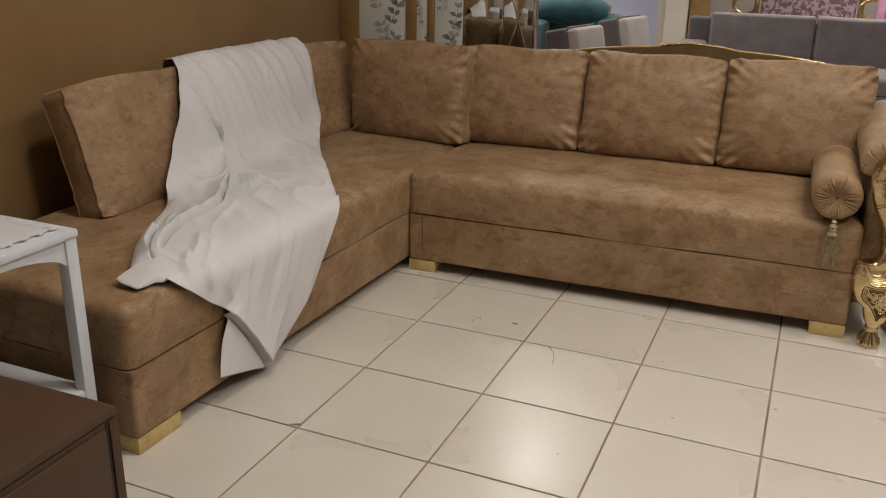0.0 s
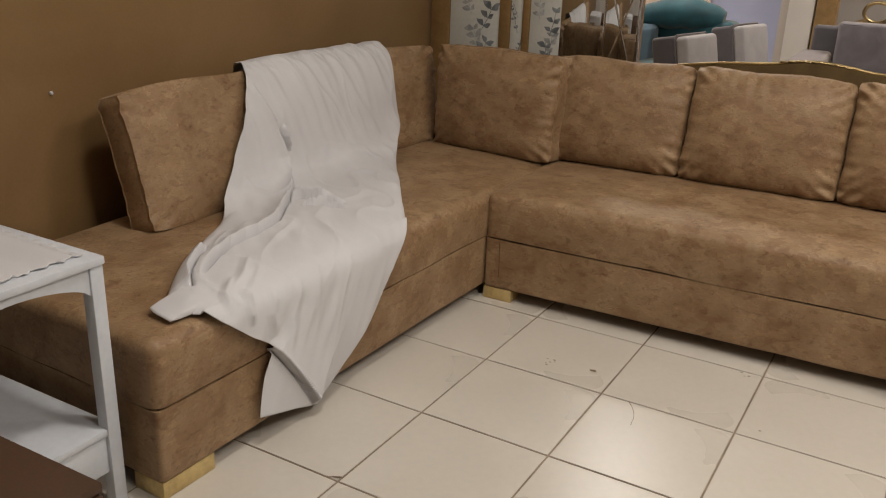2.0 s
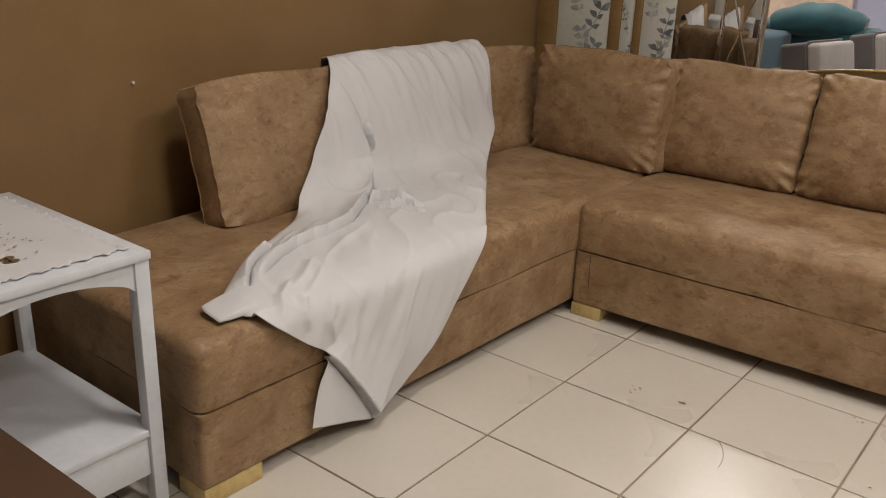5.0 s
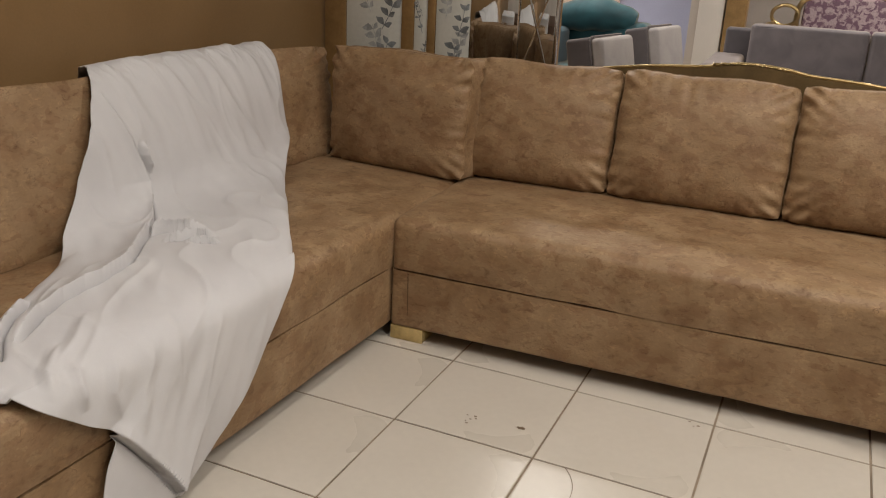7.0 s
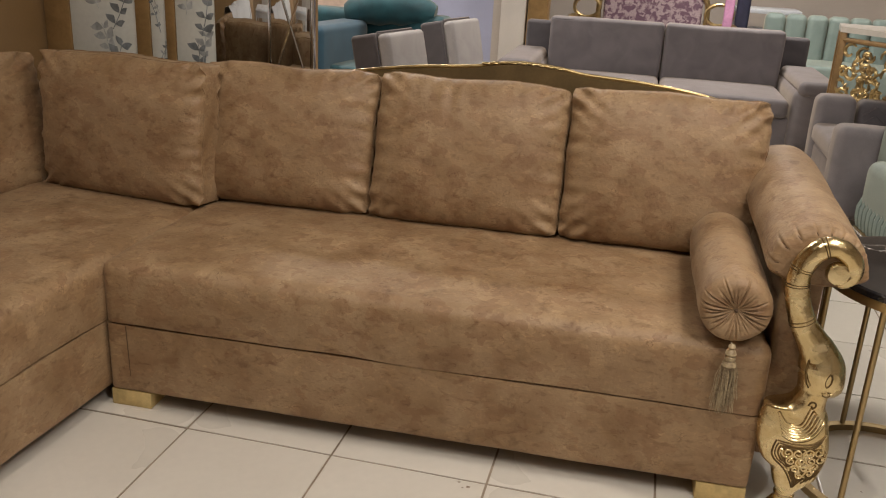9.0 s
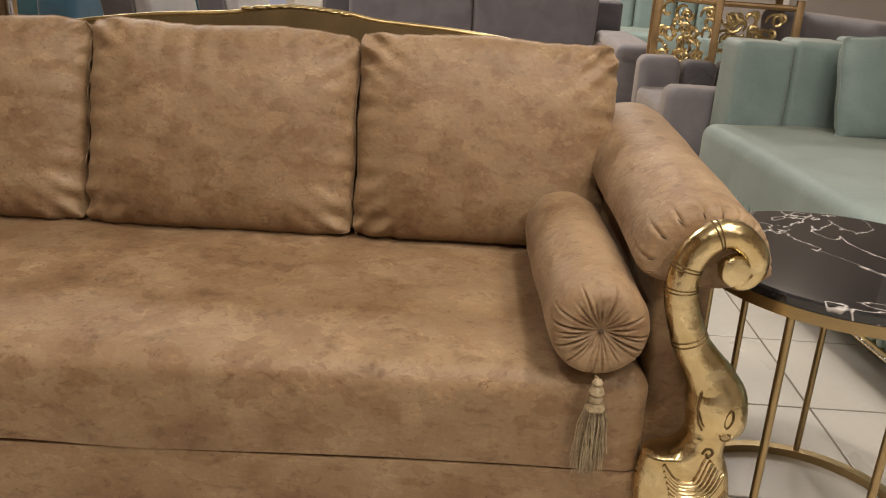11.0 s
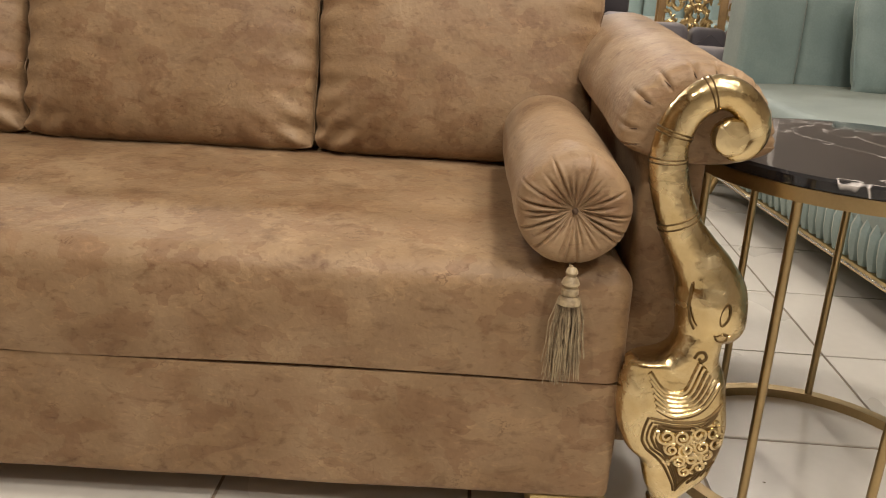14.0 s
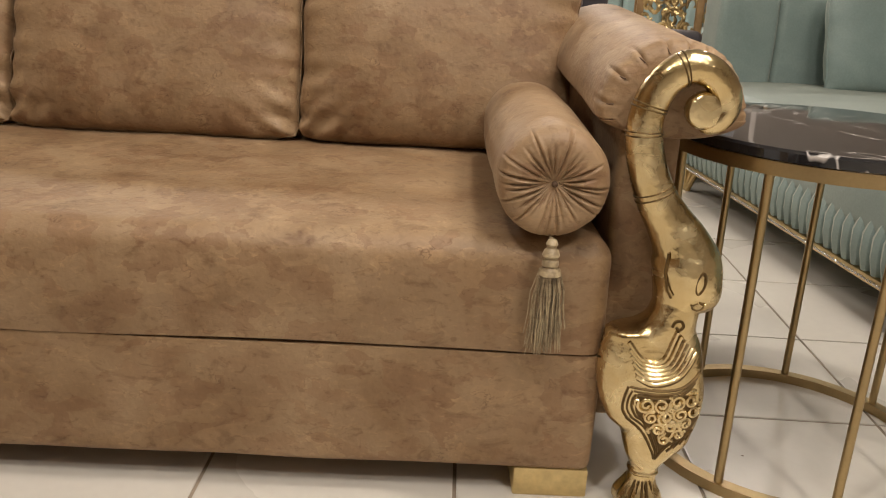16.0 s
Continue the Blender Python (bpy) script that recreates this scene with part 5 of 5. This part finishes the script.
# ---- partitions beyond ----
solo("wall_partition", box(-2.6, -0.30, 6.2, 6.3, 0, CEIL), PURPLEW, "violet painted partition wall", "wall", kind="structure")
solo("wall_panel_peach", box(-2.2, -0.95, 6.14, 6.199, 0.3, 1.8, 0.01), PEACH, "peach quilted wall panel", "wall panel", kind="structure")
pil = thing("pillar", "white square pillar with taupe edge and gold frame strip", "pillar", (-0.13, 6.12, 0))
part("shaft", box(-0.115, 0.10, 0.0, 0.20, 0, CEIL, 0.006), CREAMW, pil)
part("edge_strip", box(-0.185, -0.116, 0.02, 0.20, 0, CEIL, 0.004), TAUPEW, pil)
part("gold_strip", box(0.115, 0.285, -0.01, 0.15, 0, CEIL, 0.006), WOODG, pil)


# ---- console table with carved gilt panels ----
def console():
    ob = thing("console_table", "cream topped console table with carved gilt lattice sides", "console", (2.05, 3.78, 0), -8)
    H = 0.90
    outline = [(-0.02, 0.16), (0.27, -0.10), (0.66, -0.12), (0.66, 0.45), (-0.02, 0.45)]
    bm = bmesh.new()
    lo = [bm.verts.new((x, y, H - 0.03)) for x, y in outline]
    hi = [bm.verts.new((x, y, H)) for x, y in outline]
    bm.faces.new(lo[::-1]), bm.faces.new(hi)
    for k in range(5):
        bm.faces.new((lo[k], lo[(k + 1) % 5], hi[(k + 1) % 5], hi[k]))
    part("tabletop", bm, MARBLEW, ob, "cream marble top", smooth=False)
    corners = [(0.0, 0.17), (0.27, -0.07), (0.64, -0.09), (0.64, 0.43), (0.0, 0.43)]
    for x, y in corners:
        part("post", box(x - 0.018, x + 0.018, y - 0.018, y + 0.018, 0, H - 0.031, 0.004), WOODG, ob)
    rnd = random.Random(12)
    for (xa, ya), (xb, yb) in (((0.0, 0.17), (0.27, -0.07)), ((0.27, -0.07), (0.64, -0.09))):
        for z in (0.06, H - 0.07):
            part("rail", tube([(xa, ya, z), (xb, yb, z)], 0.014, 8), WOODG, ob)
        pan = bmesh.new()
        for k in range(120):
            f, z = rnd.uniform(0.1, 0.9), rnd.uniform(0.12, H - 0.12)
            r, a0, hd = rnd.uniform(0.018, 0.05), rnd.uniform(0, 6.3), rnd.choice((-1, 1))
            pts = []
            for m in range(9):
                a = a0 + hd * m * 0.62
                q = r * (1 - 0.08 * m)
                g = min(0.97, max(0.03, f + q * math.cos(a) / 0.36))
                pts.append((xa + (xb - xa) * g, ya + (yb - ya) * g - 0.004 * math.sin(m), min(H - 0.08, max(0.08, z + q * math.sin(a)))))
            tube(pts, [0.005 + 0.006 * math.sin(math.pi * m / 8) for m in range(9)], 6, pan)
        part("carved_panel", pan, GILT, ob, "open carved gilt scrollwork")["kind"] = "stuff"
    vs = thing("vase", "gilt openwork lantern vase standing on the console", "vase", (2.34, 3.80, H), 10)
    for k in range(10):
        a = 2 * math.pi * k / 10
        for s in (-1, 1):
            part("lattice_bar", tube([(0.075 * math.cos(a), 0.075 * math.sin(a), 0.0), (0.060 * math.cos(a + s * 0.6), 0.060 * math.sin(a + s * 0.6), 0.13), (0.045 * math.cos(a + s * 1.2), 0.045 * math.sin(a + s * 1.2), 0.26)], 0.0045, 6), GILT, vs)
    part("rim", lathe([(0.04, 0.26), (0.05, 0.262), (0.05, 0.275), (0.04, 0.277)], 20), GILT, vs)
    part("base", lathe([(0.08, 0.0), (0.082, 0.006), (0.07, 0.012)], 20), GILT, vs)
    lampv = thing("white_vase", "white speckled ceramic vase on a dark foot", "vase", (2.55, 3.85, H), 0)
    part("body", lathe([(0.065, 0.02), (0.075, 0.05), (0.07, 0.15), (0.055, 0.26), (0.05, 0.32)], 24), WHITEP, lampv)
    part("foot", lathe([(0.085, 0.0), (0.085, 0.012), (0.066, 0.02)], 24), DESKDARK, lampv)


console()


# ---- far mint settee and pieces ----
def far_settee(x, y, rz):
    ob = thing("channel_settee", "pale mint settee with a channelled back far off", "settee", (x, y, 0), rz)
    part("seat", soft_box(-0.6, 0.6, -0.4, 0.2, 0.1, 0.44, 0.04, 0.1), MINT, ob)
    for k in range(7):
        part("back_channel", soft_box(-0.6 + 0.171 * k, -0.6 + 0.171 * k + 0.167, 0.1, 0.26, 0.3, 0.80, 0.05, 0.08), MINT, ob)
    for px in (-0.5, 0.5):
        for py in (-0.35, 0.2):
            part("leg", lathe([(0.015, 0), (0.02, 0.105)], 8, px, py), GILT, ob)


far_settee(2.55, 6.55, 0)
solo("cloth_roll", soft_box(1.60, 1.68, 6.62, 6.66, 0.0, 1.3, 0.015, 0.1), PINK, "pink satin cloth standing rolled beside the settee", "cloth roll")
solo("cloth_roll", soft_box(1.70, 1.81, 6.62, 6.70, 0.0, 1.35, 0.03, 0.1), NAVY, "dark navy cloth roll standing beside the pink one", "cloth roll")
wt = thing("far_table", "small white painted table standing at the far wall", "table", (2.02, 7.35, 0))
part("tabletop", box(-0.28, 0.28, -0.22, 0.22, 0.76, 0.80, 0.006), WHITEP, wt)
part("shelf", box(-0.24, 0.24, -0.18, 0.18, 0.60, 0.62, 0.004), WHITEP, wt)
for px in (-0.25, 0.25):
    for py in (-0.19, 0.19):
        part("leg", box(px - 0.018, px + 0.018, py - 0.018, py + 0.018, 0.0, 0.762, 0.003), WHITEP, wt)
solo("wall_panel_taupe", box(2.95, 3.9, 4.55, 4.65, 0, CEIL, 0.01), TAUPEW, "taupe panelled partition behind the console", "wall panel", kind="structure")


# ---- floor tiles ----
def tile_mesh(name):
    """A tile with eased edges and the faint dome that glazing leaves."""
    h, b, g = T / 2 - 0.0031, bmesh.new(), []
    ts = [-1.0, -0.985, -0.7, -0.35, 0.0, 0.35, 0.7, 0.985, 1.0]
    for u in ts:
        row = []
        for w in ts:
            z = 0.0010 * (1 - u * u) * 0.5 + 0.0010 * (1 - w * w) * 0.5 - 0.0008
            if max(abs(u), abs(w)) == 1.0:
                z -= 0.0006
            row.append(b.verts.new((u * h, w * h, z)))
        g.append(row)
    n = len(ts) - 1
    for i in range(n):
        for k in range(n):
            b.faces.new((g[i][k], g[i + 1][k], g[i + 1][k + 1], g[i][k + 1]))
    rim = [g[i][0] for i in range(n)] + [g[n][i] for i in range(n)] + [g[n - i][n] for i in range(n)] + [g[0][n - i] for i in range(n)]
    low = [b.verts.new((v.co.x, v.co.y, -0.0034)) for v in rim]
    for k in range(len(rim)):
        b.faces.new((rim[k], rim[(k + 1) % len(rim)], low[(k + 1) % len(rim)], low[k]))
    me = mesh_of(name, b, TILE)
    me.set_sharp_from_angle(angle=radians(9))
    return me


tile_data = tile_mesh("tile")
rnd = random.Random(5)
rest = bmesh.new()
for i in range(round(X0 / T), round(X1 / T)):
    for j in range(round(Y0 / T), round(Y1 / T)):
        cx, cy = (i + 0.5) * T, (j + 0.5) * T
        if -0.5 < cx < 3.1 and -1.7 < cy < 3.2:
            ob = new("tile", tile_data)
            ob.parent = floor_ob
            ob.matrix_basis = pose(cx, cy, rnd.uniform(-0.0005, 0.0004), rnd.uniform(-0.06, 0.06), rnd.uniform(-0.06, 0.06), rnd.choice((0, 90, 180, 270)))
        else:
            h = T / 2 - 0.0031
            for (a, b_, z) in ((cx, cy, rnd.uniform(-0.0008, 0.0)),):
                vs = [rest.verts.new((a + sx * h, b_ + sy * h, z)) for sx, sy in ((-1, -1), (1, -1), (1, 1), (-1, 1))]
                rest.faces.new(vs)
                lo = [rest.verts.new((a + sx * h, b_ + sy * h, -0.0034)) for sx, sy in ((-1, -1), (1, -1), (1, 1), (-1, 1))]
                for k in range(4):
                    rest.faces.new((vs[k], lo[k], lo[(k + 1) % 4], vs[(k + 1) % 4]))
far_tiles = part("far_tiles", rest, TILE, floor_ob, smooth=False)
tagged(far_tiles, "cream glazed floor tiles farther off", kind="stuff")


def stain(x, y, r, seed, mtl=STAIN):
    b, q = bmesh.new(), random.Random(seed)
    vs = [b.verts.new((x + r * q.uniform(0.6, 1.1) * math.cos(2 * math.pi * k / 12), y + 0.7 * r * q.uniform(0.6, 1.1) * math.sin(2 * math.pi * k / 12), 0.0009)) for k in range(12)]
    b.faces.new(vs)
    part("stain", b, mtl, floor_ob, "small brown stain on the tile", smooth=False)


stain(0.326, 0.122, 0.013, 1)
for k, (sx, sy) in enumerate(((0.170, 0.115), (0.185, 0.098), (0.192, 0.118), (0.176, 0.085), (0.198, 0.107), (0.183, 0.075), (1.70, 0.655), (0.735, 0.385), (0.760, 0.372), (0.748, 0.365), (0.95, -0.30), (1.22, -0.12), (0.70, -0.62), (0.86, 0.05))):
    stain(sx, sy, 0.0035 + 0.0025 * (k % 3) / 2, k + 3)
# a stray hair and a chipped tile corner
part("hair", tube(smooth_path([(0.487, -0.002, 0.001), (0.512, -0.035, 0.001), (0.530, -0.080, 0.001), (0.536, -0.125, 0.001)], 4), 0.0008, 4), STAIN, floor_ob, "thin dark hair lying on the tile")
chip = bmesh.new()
chip.faces.new([chip.verts.new((x, y, 0.0008)) for x, y in ((-0.034, -0.800), (-0.004, -0.790), (0.006, -0.778), (-0.008, -0.782), (-0.022, -0.790))])
part("chip", chip, STAIN, floor_ob, "chipped brown tile corner", smooth=False)
